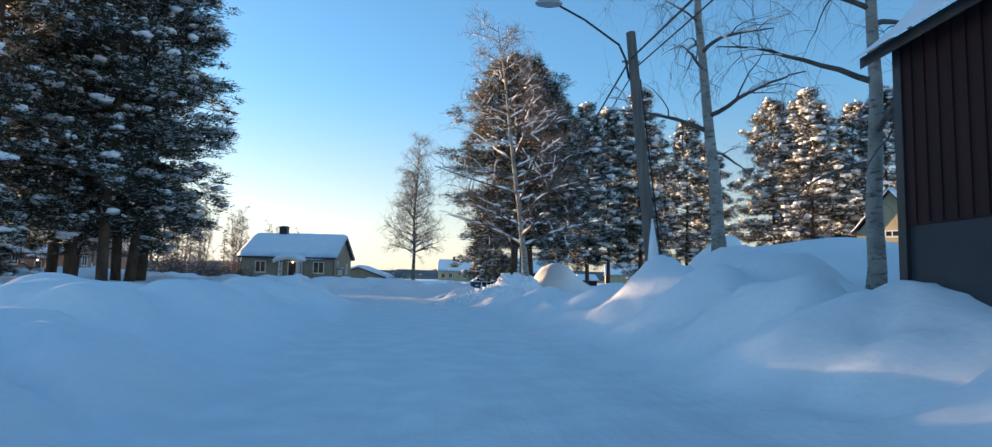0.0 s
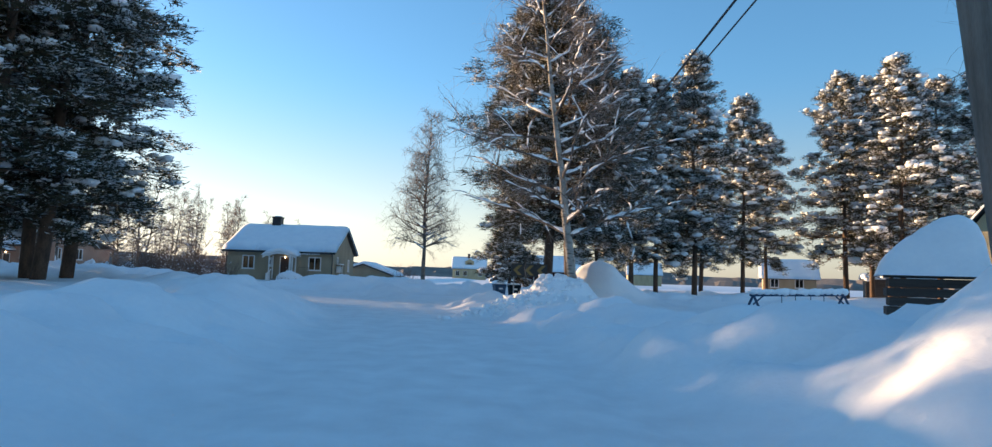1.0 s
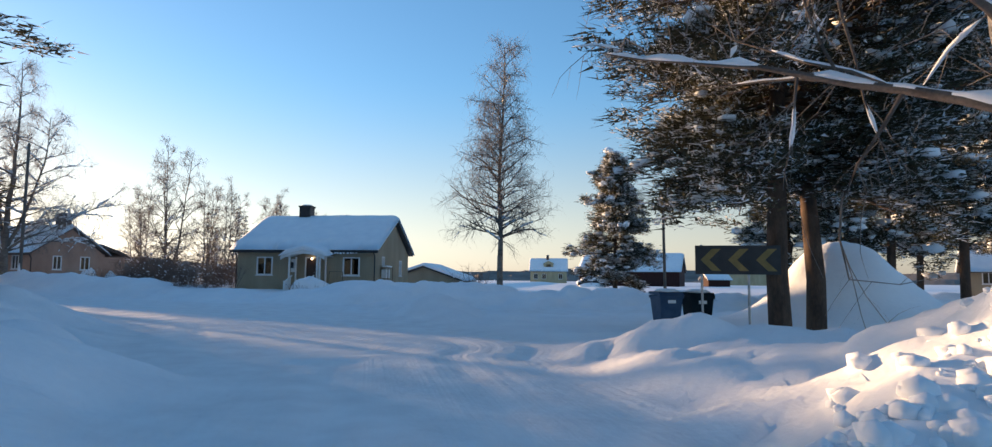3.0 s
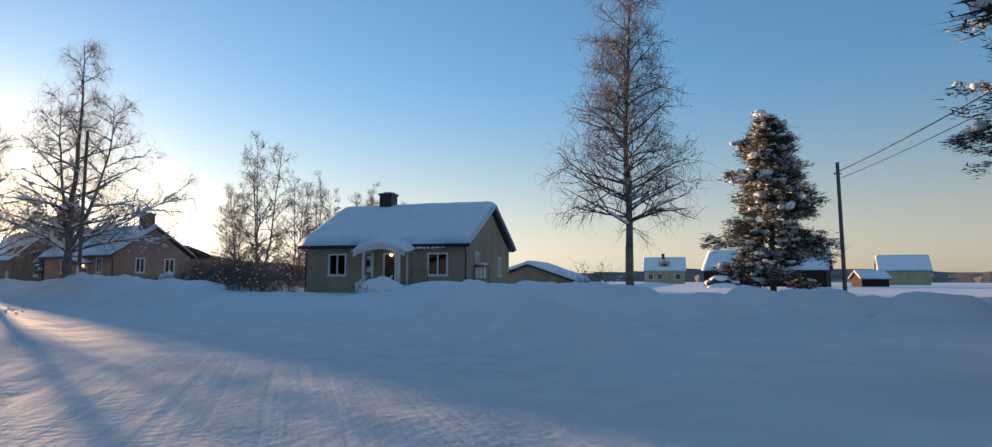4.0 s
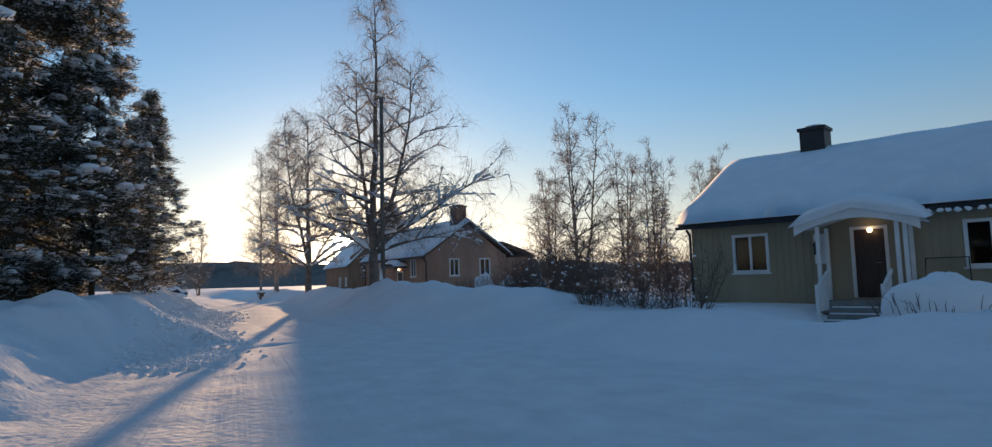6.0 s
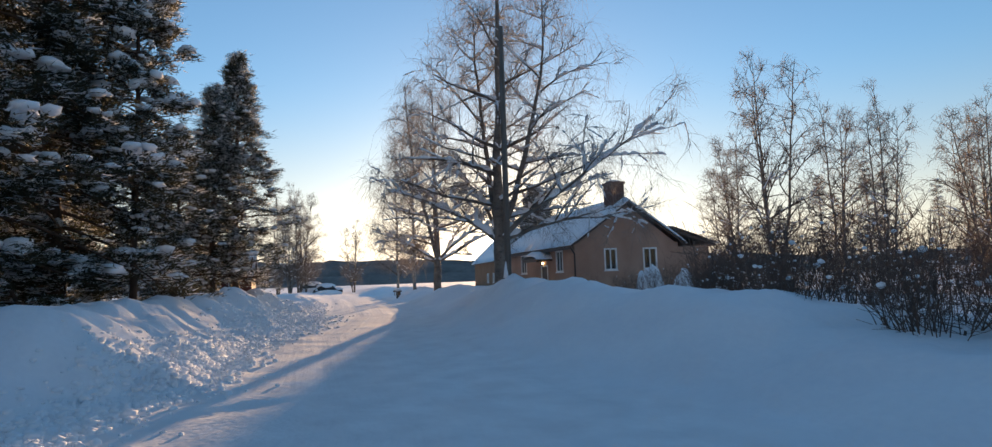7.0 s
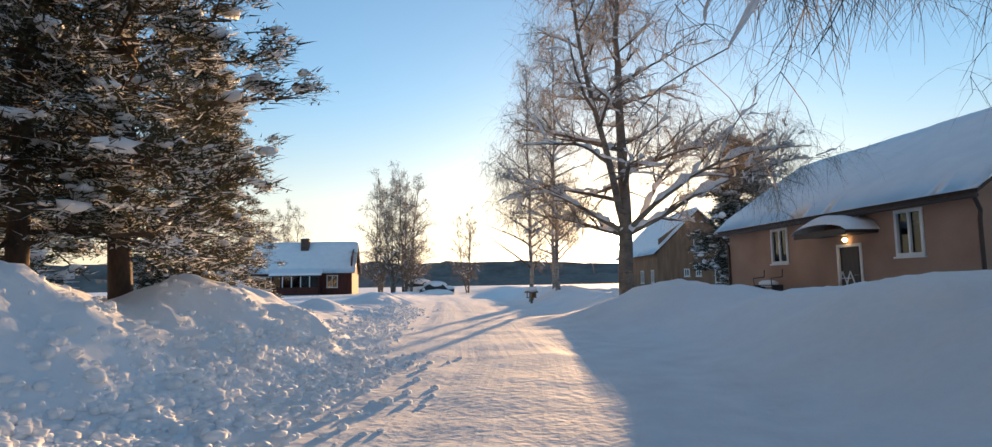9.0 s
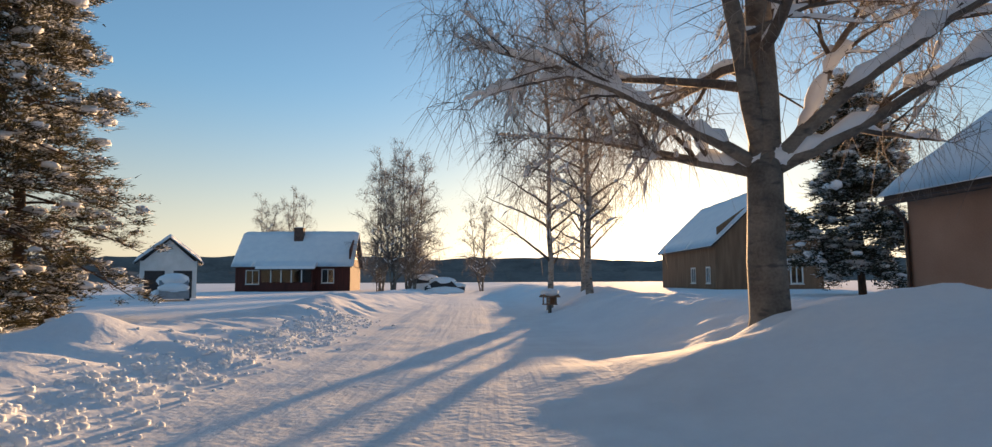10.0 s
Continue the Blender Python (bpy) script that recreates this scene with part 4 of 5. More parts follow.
# ---- houses ----
def slab(g, us, vs, solid, put, thick, peak=None):
    """A welded wall: cells of a grid of us by vs where solid, given depth by put(u, v, depth); peak closes a gable over the top edge."""
    at = {}

    def vert(u, v, d):
        if (u, v, d) not in at:
            at[u, v, d] = len(g.v)
            g.v.append(put(u, v, d))
        return at[u, v, d]

    n, m = len(us) - 1, len(vs) - 1
    cell = lambda i, j: 0 <= i < n and 0 <= j < m and solid((us[i] + us[i + 1]) / 2, (vs[j] + vs[j + 1]) / 2)
    for i in range(n):
        for j in range(m):
            if not cell(i, j):
                continue
            a, b, c, d = us[i], us[i + 1], vs[j], vs[j + 1]
            g.f.append(tuple(vert(u, v, 0) for u, v in ((a, c), (b, c), (b, d), (a, d))))
            g.f.append(tuple(vert(u, v, thick) for u, v in ((a, d), (b, d), (b, c), (a, c))))
            for ok, p, q in ((cell(i - 1, j), (a, d), (a, c)), (cell(i + 1, j), (b, c), (b, d)), (cell(i, j - 1), (a, c), (b, c)), (cell(i, j + 1) or (peak and j == m - 1), (b, d), (a, d))):
                if not ok:
                    g.f.append((vert(*p, 0), vert(*p, thick), vert(*q, thick), vert(*q, 0)))
    if peak:
        top = vs[-1]
        g.f.append(tuple(vert(u, top, 0) for u in us) + (vert(*peak, 0),))
        g.f.append(tuple(vert(u, top, thick) for u in reversed(us)) + (vert(*peak, thick),))
        for p, q in (((us[0], top), peak), (peak, (us[-1], top))):
            g.f.append((vert(*p, 0), vert(*q, 0), vert(*q, thick), vert(*p, thick)))


def wall_with_openings(g, x0, x1, y, thick, z0, z1, openings):
    """A wall in the plane y, from x0 to x1, with openings (xa, xb, za, zb) through it."""
    xs = sorted({x0, x1, *(v for o in openings for v in o[:2])})
    zs = sorted({z0, z1, *(v for o in openings for v in o[2:])})
    slab(g, xs, zs, lambda u, v: not any(o[0] <= u <= o[1] and o[2] <= v <= o[3] for o in openings), lambda u, v, d: (u, y + d, v), thick)


def gable_wall(g, x, thick, y0, y1, z0, ze, za, openings):
    """An end wall in the plane x with a gable, and openings (ya, yb, za, zb)."""
    ys = sorted({y0, y1, *(v for o in openings for v in o[:2])})
    zs = sorted({z0, ze, *(v for o in openings for v in o[2:])})
    slab(g, ys, zs, lambda u, v: not any(o[0] <= u <= o[1] and o[2] <= v <= o[3] for o in openings), lambda u, v, d: (x + d, u, v), thick, ((y0 + y1) / 2, za))


def window_part(house, face, a0, a1, z0, z1, plane, frame_mat=WHITE, bars=1):
    """A casement with a raised frame, mullion, sill and panes. face 's': in a wall along x; 'e': in a wall along y, facing +x."""
    f, p = Geo(), []

    def bar(u0, u1, v0, v1, d0, d1, geo):
        if face == "s":
            geo.box(u0, u1, plane - d1, plane - d0, v0, v1)
        else:
            geo.box(plane + d0, plane + d1, u0, u1, v0, v1)

    w = 0.09
    bar(a0, a1, z1 - w, z1, -0.08, 0.035, f)
    bar(a0, a1, z0, z0 + w, -0.08, 0.035, f)
    bar(a0, a0 + w, z0 + w, z1 - w, -0.08, 0.035, f)
    bar(a1 - w, a1, z0 + w, z1 - w, -0.08, 0.035, f)
    cuts = [a0 + w + (a1 - a0 - 2 * w) * i / (bars + 1) for i in range(bars + 2)]
    for c in cuts[1:-1]:
        bar(c - 0.035, c + 0.035, z0 + w, z1 - w, -0.06, 0.02, f)
    win = part("window", f, frame_mat, house, "painted window frame")
    s = Geo()
    bar(a0 - 0.05, a1 + 0.05, z0 - 0.05, z0, -0.02, 0.08, s)
    part("sill", s, frame_mat, win)
    for c, d in zip(cuts, cuts[1:]):
        q = Geo()
        bar(c, d, z0 + w, z1 - w, -0.045, -0.04, q)
        part("pane", q, GLASS, win)
    return win


def roof_snow(g, rng, x0, x1, y0, y1, ze, zr, depth, over=0.12, sag=0.06, n=40):
    """A rounded quilt of snow on both slopes of a gable roof with its ridge along x."""
    ym, k = (y0 + y1) / 2, len(g.v)
    prof = []
    for i in range(17):
        u = i / 16
        y = y0 - over + (y1 - y0 + 2 * over) * u
        w = 1 - abs(2 * u - 1)
        roof = ze + (zr - ze) * min(1.0, max(0.0, (1 - abs(y - ym) / ((y1 - y0) / 2))))
        edge = min(1.0, w * 9) ** 0.5
        prof.append((y, roof, edge))
    for j in range(n + 1):
        x = x0 - over + (x1 - x0 + 2 * over) * j / n
        end = min(1.0, min(j, n - j) / 1.6) ** 0.5
        for y, roof, edge in prof:
            lump = 1 + 0.5 * float(fbm(np.array([x * 0.5]), np.array([y * 0.5 + 9]), 3.0, 2)[0])
            top = roof + depth * edge * (0.35 + 0.65 * end) * lump - sag * (1 - edge)
            g.v.append((x, y + rng.uniform(-0.02, 0.02), top))
        for y, roof, edge in prof:
            g.v.append((x, y, roof + 0.015 - sag * (1 - edge)))
    m = len(prof)
    for j in range(n):
        a, b = k + j * 2 * m, k + (j + 1) * 2 * m
        for i in range(m - 1):
            g.f.append((a + i, b + i, b + i + 1, a + i + 1))
            g.f.append((a + m + i, a + m + i + 1, b + m + i + 1, b + m + i))
        g.f.append((a, a + m, b + m, b))
        g.f.append((a + m - 1, b + m - 1, b + 2 * m - 1, a + 2 * m - 1))
    for a in (k, k + n * 2 * m):
        for i in range(m - 1):
            g.f.append((a + i, a + i + 1, a + m + i + 1, a + m + i))


def house(name, label, origin, turn, L, D, z0, ze, za, wall_mat, south=(), east=(), door=None, chimney=None, trim=DARK, depth=0.3, over=0.32, corner=None, seed=0, frame_mat=WHITE, west=(), doors_mat=BROWN_DOOR, chimney_mat=BRICK):
    """A gabled house, x from -L to 0 and y from 0 to D about its south-east corner."""
    rng = random.Random(seed + 50)
    h = thing(name, (origin[0], origin[1], 0), label, "house", turn=turn)
    t = 0.2
    front, back, right, left = Geo(), Geo(), Geo(), Geo()
    cut = list(south) + ([door] if door else [])
    wall_with_openings(front, -L, 0, 0, t, z0, ze, cut)
    wall_with_openings(back, -L, 0, D - t, t, z0, ze, [])
    gable_wall(right, -t, t, t, D - t, z0, ze, za, list(east))
    gable_wall(left, -L, t, t, D - t, z0, ze, za, list(west))
    for g, lab in ((front, ""), (back, ""), (right, ""), (left, "")):
        part("wall", g, wall_mat, h, lab)
    fl = Geo().box(-L + t, -t, t, D - t, z0, z0 + 0.1)
    part("inner_floor", fl, PLANK, h)
    roof = Geo()
    slope = (za - ze) / (D / 2)
    for s in (0, 1):
        ya, yb = (-over, D / 2) if s == 0 else (D + over, D / 2)
        zl, zh = ze - over * slope, za
        out = [(ya, zl), (yb, zh), (yb, zh + 0.14), (ya, zl + 0.14)]
        roof.prism(out if s == 0 else out[::-1], "x", -L - over, over)
    r = part("roof", roof, trim, h, "dark roof with thin fascia boards")
    sn = Geo()
    roof_snow(sn, rng, -L - over, over, -over, D + over, ze - over * slope + 0.14, za + 0.14, depth)
    part("roof_snow", sn, SNOW, r, "thick rounded layer of snow", True)
    for a, b, c, d in south:
        window_part(h, "s", a, b, c, d, 0.0, frame_mat)
    for a, b, c, d in east:
        window_part(h, "e", a, b, c, d, 0.0, frame_mat)
    if door:
        a, b, c, d = door
        f = Geo()
        f.box(a, a + 0.09, -0.03, 0.12, c, d).box(b - 0.09, b, -0.03, 0.12, c, d).box(a + 0.09, b - 0.09, -0.03, 0.12, d - 0.09, d)
        fr = part("door_frame", f, frame_mat, h)
        leaf = Geo().box(a + 0.09, b - 0.09, 0.03, 0.08, c, d - 0.09)
        for i in range(2):
            leaf.box(a + 0.2, b - 0.2, 0.02, 0.03, c + 0.15 + i * 0.9, c + 0.9 + i * 0.8)
        lf = part("door", leaf, doors_mat, h, "dark panelled front door")
        hd = Geo().tube([(b - 0.2, 0.0, c + 1.0), (b - 0.2, -0.05, c + 1.0), (b - 0.32, -0.05, c + 1.0)], [0.012] * 3, 6)
        part("handle", hd, STEEL, lf)
    if chimney:
        cx, cy, w, dd, top = chimney
        c = Geo().box(cx, cx + w, cy, cy + dd, za - 1.2, top - 0.12).box(cx - 0.06, cx + w + 0.06, cy - 0.06, cy + dd + 0.06, top - 0.12, top)
        ch = part("chimney", c, chimney_mat, h)
        cs = Geo().blob((cx + w / 2, cy + dd / 2, top + 0.03), w * 0.55, dd * 0.55, 0.1, rng, 4, 10, 0.08)
        part("chimney_snow", cs, SNOW, ch, "", True)
    return h


# beige house at the junction
A = house("beige_house", "beige boarded one-storey house with deep snow on its roof", (-17.4, 67.17), 0.5, 9.92, 8.5, -0.3, 3.3, 5.55, BEIGE,
          south=[(-8.49, -7.31, 1.48, 2.75), (-2.24, -1.03, 1.48, 2.75)], east=[(5.9, 6.6, 1.5, 2.7), (1.6, 2.2, 2.1, 2.85)],
          door=(-4.95, -3.98, 0.68, 2.75), chimney=(-7.37, 4.0, 0.85, 0.85, 6.8), chimney_mat=DARK, depth=0.36)
# pink stucco house along the street
B = house("pink_house", "pink stucco house with snowy roof and brown chimney", (-51.22, 74.84), math.degrees(-0.23), 11.55, 6.8, -0.3, 3.4, 5.65, STUCCO,
          south=[(-8.52, -7.5, 1.82, 3.09), (-2.58, -1.61, 1.82, 3.09)], east=[(1.84, 2.66, 1.82, 3.09), (4.38, 5.32, 1.82, 3.09)],
          door=(-4.99, -3.9, 0.35, 2.3), chimney=(-1.1, 2.6, 0.95, 0.85, 7.0), depth=0.3, trim=BROWN_DOOR, seed=2)
C = house("red_cottage", "dark red timber cottage with snowy roof and brick chimney", (-129.1, 71.6), 75, 13.5, 8.0, -0.3, 3.4, 7.2, RED,
          south=[(-3.4, -1.9, 1.2, 2.9), (-12.3, -10.7, 1.1, 2.8)], east=[(3.4, 4.6, 4.2, 5.2)], chimney=(-7.4, 2.6, 1.1, 1.0, 8.1), seed=3, depth=0.4)
ver = part("veranda", Geo().box(-10.2, -4.2, -1.6, -0.02, -0.3, 1.3), RED, C, "closed red veranda with a window band")
part("veranda_roof", Geo().prism([(-1.95, 2.75), (0.0, 3.35), (0.0, 3.47), (-1.95, 2.87)], "x", -10.5, -3.9), DARK, ver)
part("veranda_snow", Geo().prism([(-2.05, 2.88), (-0.3, 3.42), (-0.3, 3.8), (-1.9, 3.22)], "x", -10.6, -3.8), SNOW, ver, "layer of snow")
for i in range(6):
    x = -10.15 + i * 1.18
    part("post", Geo().box(x, x + 0.12, -1.62, -1.5, 1.3, 2.85), WHITE if 0 < i < 5 else RED, ver)
for i in range(5):
    x = -10.03 + i * 1.18
    part("pane", Geo().box(x, x + 1.06, -1.57, -1.56, 1.32, 2.75), GLASS, ver)
Dh = house("dark_house", "dark brown two-storey house with snowy gable roof", (-88.0, 92.2), -19, 14.0, 7.4, -0.3, 3.9, 7.4, BROWNISH,
           east=[(3.3, 4.8, 3.75, 5.0), (2.35, 2.85, 1.65, 2.35), (3.4, 3.9, 1.65, 2.35), (5.1, 6.0, 1.05, 2.35)], south=[(-2.0, -1.1, 1.1, 2.3), (-5.5, -4.4, 1.1, 2.3)], seed=4)
G = house("white_garage", "white boarded double garage with snowy roof", (-101.2, 54.5), 8, 6.0, 3.6, -0.3, 2.9, 4.4, WHITE, seed=5, depth=0.3)
for y0, y1 in ((0.3, 1.55), (2.1, 3.3)):
    part("garage_door", Geo().box(0.005, 0.04, y0, y1, 0.1, 2.2), DARK, G, "dark garage door")
g2 = house("buried_garage", "low beige garage half buried in snow", (-14.8, 91.0), 90, 7.0, 7.0, -0.5, 1.2, 2.4, BEIGE, seed=6)
E1 = house("yellow_villa", "pale yellow wooden villa with snowy roof across the fields", (-8.6, 241.0), 2, 12.4, 9.0, -0.3, 4.4, 8.4, YELLOW,
           south=[(-11.2, -9.8, 1.6, 3.4), (-8.4, -7.0, 1.6, 3.4), (-2.8, -1.4, 1.6, 3.4)], chimney=(-7.0, 3.8, 0.9, 0.9, 9.9), seed=7)
dormer = part("dormer", Geo().box(-7.8, -4.6, 1.0, 4.0, 4.9, 6.9).prism([(-8.1, 6.9), (-4.3, 6.9), (-6.2, 7.9)], "y", 0.9, 4.2), YELLOW, E1, "small gabled dormer")
part("pane", Geo().box(-7.0, -5.4, 0.97, 1.0, 5.3, 6.6), GLASS, dormer)
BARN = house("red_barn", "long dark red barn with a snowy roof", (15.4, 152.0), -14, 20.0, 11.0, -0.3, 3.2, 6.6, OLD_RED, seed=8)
CAB = house("yellow_cabin", "yellow wooden house with snow-covered gable roof", (29.5, 50.1), -135, 9.0, 4.8, 0.0, 5.9, 8.9, YELLOW, east=[(2.0, 3.0, 5.3, 5.85)], chimney=(-4.5, 2.0, 0.8, 0.8, 10.2), seed=9)
F1 = house("far_yellow_house", "pale yellow house behind the pines", (37.0, 86.0), -20, 6.0, 4.5, -0.3, 2.6, 4.5, BEIGE, south=[(-5.2, -4.2, 1.3, 2.4), (-2.4, -1.4, 1.3, 2.4)], seed=10)
SH = house("dark_shed", "small dark shed with a thick snow cap", (47.0, 79.0), -25, 7.0, 3.5, -0.3, 2.6, 2.9, PLANK, seed=11, depth=0.3)
FAR1 = house("far_cottage", "small ochre cottage on the far slope", (50.5, 217.0), -8, 11.0, 8.0, -0.3, 4.0, 7.6, YELLOW, seed=13)
FAR2 = house("far_shed", "low red shed out on the snowfield", (27.0, 161.5), 12, 4.6, 4.0, -0.3, 1.7, 2.8, OLD_RED, seed=14)

# wing behind the pink house
wing = Geo()
wing.box(-7.0, 0.0, 6.8, 9.0, -0.3, 3.1)
part("wing", wing, STUCCO, B, "low stucco wing")
wr = Geo().prism([(6.6, 3.9), (9.35, 3.1), (9.35, 3.2), (6.6, 4.1)], "x", -7.2, 0.3)
wing_roof = part("wing_roof", wr, BROWN_DOOR, B)
ws = Geo()
for i in range(16):
    for j in range(6):
        y = 6.6 + 2.9 * j / 5
        ws.v.append((-7.3 + 7.7 * i / 15, y, 4.1 - 0.9 * j / 5 + 0.3 * min(1, (5.3 - j) / 2) * min(1, (min(i, 15 - i) + 0.2) / 1.5) ** 0.5))
ws.f = [(i * 6 + j, (i + 1) * 6 + j, (i + 1) * 6 + j + 1, i * 6 + j + 1) for i in range(15) for j in range(5)]
part("wing_snow", ws, SNOW, wing_roof, "thick layer of snow", True)

# canopy, lamp, steps and pipes of the pink house
rng_b = random.Random(91)
can = part("canopy", Geo().box(-5.6, -3.2, -1.0, 0.0, 2.55, 2.66).box(-5.6, -3.2, -1.04, -1.0, 2.5, 2.68), BROWN_DOOR, B, "flat canopy over the door")
cs = Geo()
for i in range(15):
    for j in range(8):
        u, v = i / 14 * 2 - 1, j / 7
        cs.v.append((-4.4 + 1.28 * u, -1.1 + 1.1 * v, 2.64 + 0.52 * max(0.0, 1 - u * u) ** 0.6 * min(1, v * 3 + 0.25) ** 0.6))
cs.f = [(i * 8 + j, (i + 1) * 8 + j, (i + 1) * 8 + j + 1, i * 8 + j + 1) for i in range(14) for j in range(7)]
part("canopy_snow", cs, SNOW, can, "domed cap of snow", True)
part("porch_lamp", Geo().blob((-4.45, -0.12, 2.42), 0.08, 0.08, 0.07, rng_b, 5, 8, 0.0), LAMP_GLOW, B, "small lit lamp", True)
part("step", Geo().box(-5.3, -3.6, -0.9, -0.01, 0.1, 0.32), CEMENT, B)
part("drainpipe", Geo().tube([(0.2, -0.3, 3.1), (0.1, -0.06, 2.8), (0.06, -0.05, 2.6), (0.06, -0.05, 0.4)], [0.05] * 4, 7), BROWN_DOOR, B)
part("drainpipe", Geo().tube([(-11.75, -0.3, 3.1), (-11.6, -0.08, 2.75), (-11.55, -0.06, 2.6), (-11.55, -0.06, 0.3)], [0.05] * 4, 7), BROWN_DOOR, B)
part("gutter", Geo().tube([(-11.9, -0.38, 3.12), (0.35, -0.38, 3.12)], [0.06, 0.06], 8), BROWN_DOOR, B)

gb = thing("garden_bench", (-58.9, 75.9, ground_z(-58.9, 75.9)), "dark garden bench half buried by the pink house wall", "bench", turn=-13)
for bx in (-0.55, 0.55):
    part("leg", Geo().box(bx - 0.03, bx + 0.03, -0.2, 0.2, -0.2, 0.34), DARK, gb)
    part("arm", Geo().tube([(bx, -0.2, 0.34), (bx, -0.22, 0.6), (bx, 0.2, 0.64), (bx, 0.22, 0.9)], [0.018] * 4, 6), DARK, gb)
for k in range(3):
    part("slat", Geo().box(-0.6, 0.6, -0.2 + k * 0.14, -0.1 + k * 0.14, 0.34, 0.37), PLANK, gb)
part("snow", Geo().blob((0, 0, 0.42), 0.55, 0.22, 0.12, random.Random(6), 5, 12, 0.1), SNOW, gb, "", True)
sl = thing("step_ladder", (-55.3, 75.3, ground_z(-55.3, 75.3)), "small pale step ladder standing in the snow", "ladder", turn=-20)
for bx in (-0.2, 0.2):
    part("rail", Geo().tube([(bx, -0.25, -0.2), (bx, 0.05, 0.75)], [0.02, 0.02], 6), WHITE, sl)
    part("rail", Geo().tube([(bx, 0.35, -0.2), (bx, 0.05, 0.75)], [0.02, 0.02], 6), WHITE, sl)
for k in range(3):
    part("rung", Geo().box(-0.2, 0.2, -0.2 + k * 0.09, -0.12 + k * 0.09, 0.05 + k * 0.24, 0.08 + k * 0.24), WHITE, sl)

# battens, porch, steps and pipes of the beige house
bat = Geo()
for i in range(48):
    x = -9.8 + i * 0.207
    if not any(a - 0.12 < x < b + 0.12 for a, b in ((-8.49, -7.31), (-2.24, -1.03), (-5.6, -3.3))):
        bat.box(x, x + 0.022, -0.016, 0.0, 0.3, 3.28)
part("cladding", bat, BEIGE, A, "upright board joints", kind="stuff")
for x in (-9.95, 0.03):
    part("drainpipe", Geo().tube([(x, -0.3, 3.0), (x, -0.08, 2.85), (x, -0.07, 2.6), (x, -0.07, 0.3)], [0.045] * 4, 7), DARK, A)
part("gutter", Geo().tube([(-10.3, -0.38, 3.08), (-5.9, -0.38, 3.08)], [0.055, 0.055], 8), DARK, A)
part("gutter", Geo().tube([(-3.05, -0.38, 3.08), (0.35, -0.38, 3.08)], [0.055, 0.055], 8), DARK, A)
rim = Geo()
for i in range(9):
    rim.blob((-2.9 + i * 0.22 + rng_b.uniform(-0.05, 0.05), -0.4, 3.02), 0.09, 0.05, rng_b.uniform(0.03, 0.1), rng_b, 3, 6, 0.3)
part("icicle_snow", rim, SNOW, A, "clinging snow under the eave", kind="stuff")
PX0, PX1, PY = -6.05, -2.95, -1.45
pr = Geo()
mid = (PX0 + PX1) / 2
pr.prism([(PX0, 2.72), (mid, 3.14), (PX1, 2.72), (PX1, 2.8), (mid, 3.24), (PX0, 2.8)], "y", PY, 0.0)
porch = part("porch_roof", pr, WHITE, A, "white gabled porch roof")
val = Geo()
arch = [(i / 12, 2.5 + 0.42 * math.sin(math.pi * i / 12) ** 0.8) for i in range(13)]
val.prism([(PX0 + (PX1 - PX0) * u, z) for u, z in arch] + [(PX1, 2.72), (mid, 3.14), (PX0, 2.72)], "y", PY - 0.03, PY)
part("valance", val, WHITE, porch, "arched white board")
psn = Geo()
for i in range(15):
    u = i / 14
    gable = 2.78 + 0.42 * (1 - abs(2 * u - 1))
    psn.v.append((PX0 - 0.06 + (PX1 - PX0 + 0.12) * u, PY - 0.02, gable))
    for j in range(11):
        v = j / 10
        e = min(1.0, min(u, 1 - u) * 7 + 0.05) ** 0.5 * min(1.0, v * 6 + 0.25) ** 0.5
        psn.v.append((PX0 - 0.14 + (PX1 - PX0 + 0.28) * u, PY - 0.14 + (2.4 - PY) * v * 0.75, gable - 0.08 + 0.44 * e + 0.66 * v * v))
psn.f = [(i * 12 + j, (i + 1) * 12 + j, (i + 1) * 12 + j + 1, i * 12 + j + 1) for i in range(14) for j in range(11)]
part("porch_snow", psn, SNOW, porch, "bulging cap of snow", True)
for x, y in ((-5.45, PY + 0.1), (-3.5, PY + 0.1), (-5.55, -0.12), (-3.4, -0.12), (-3.32, PY + 0.12)):
    part("porch_post", Geo().box(x - 0.05, x + 0.05, y - 0.05, y + 0.05, 0.2, 2.75), WHITE, A, "white porch post")
part("porch_floor", Geo().box(-5.6, -3.3, PY, -0.01, 0.3, 0.62), CEMENT, A)
for i in range(3):
    st = part("porch_step", Geo().box(-5.15, -3.85, PY - 0.3 * (i + 1), PY - 0.3 * i - 0.005, -0.1, 0.47 - 0.16 * i), CEMENT, A)
    part("step_snow", Geo().box(-5.1, -3.9, PY - 0.3 * (i + 1) + 0.02, PY - 0.3 * i - 0.03, 0.475 - 0.16 * i, 0.5 - 0.16 * i), SNOW, st)
for x in (-5.25, -3.7):
    rail = part("porch_railing", Geo().prism([(PY + 0.1, 1.42), (PY + 0.1, 1.5), (PY - 0.95, 1.05), (PY - 0.95, 0.97)], "x", x - 0.04, x + 0.04).box(x - 0.045, x + 0.045, PY - 1.0, PY - 0.91, 0.0, 1.12), WHITE, A, "white porch railing")
    for i in range(7):
        y = PY - 0.85 + i * 0.13
        part("baluster", Geo().box(x - 0.02, x + 0.02, y - 0.03, y + 0.03, 0.4, 1.02 + (i * 0.13 + 0.1) * 0.43), WHITE, rail)
part("side_window", Geo().box(-5.95, -5.6, -0.03, 0.0, 1.7, 2.6), WHITE, A, "narrow porch side pane")
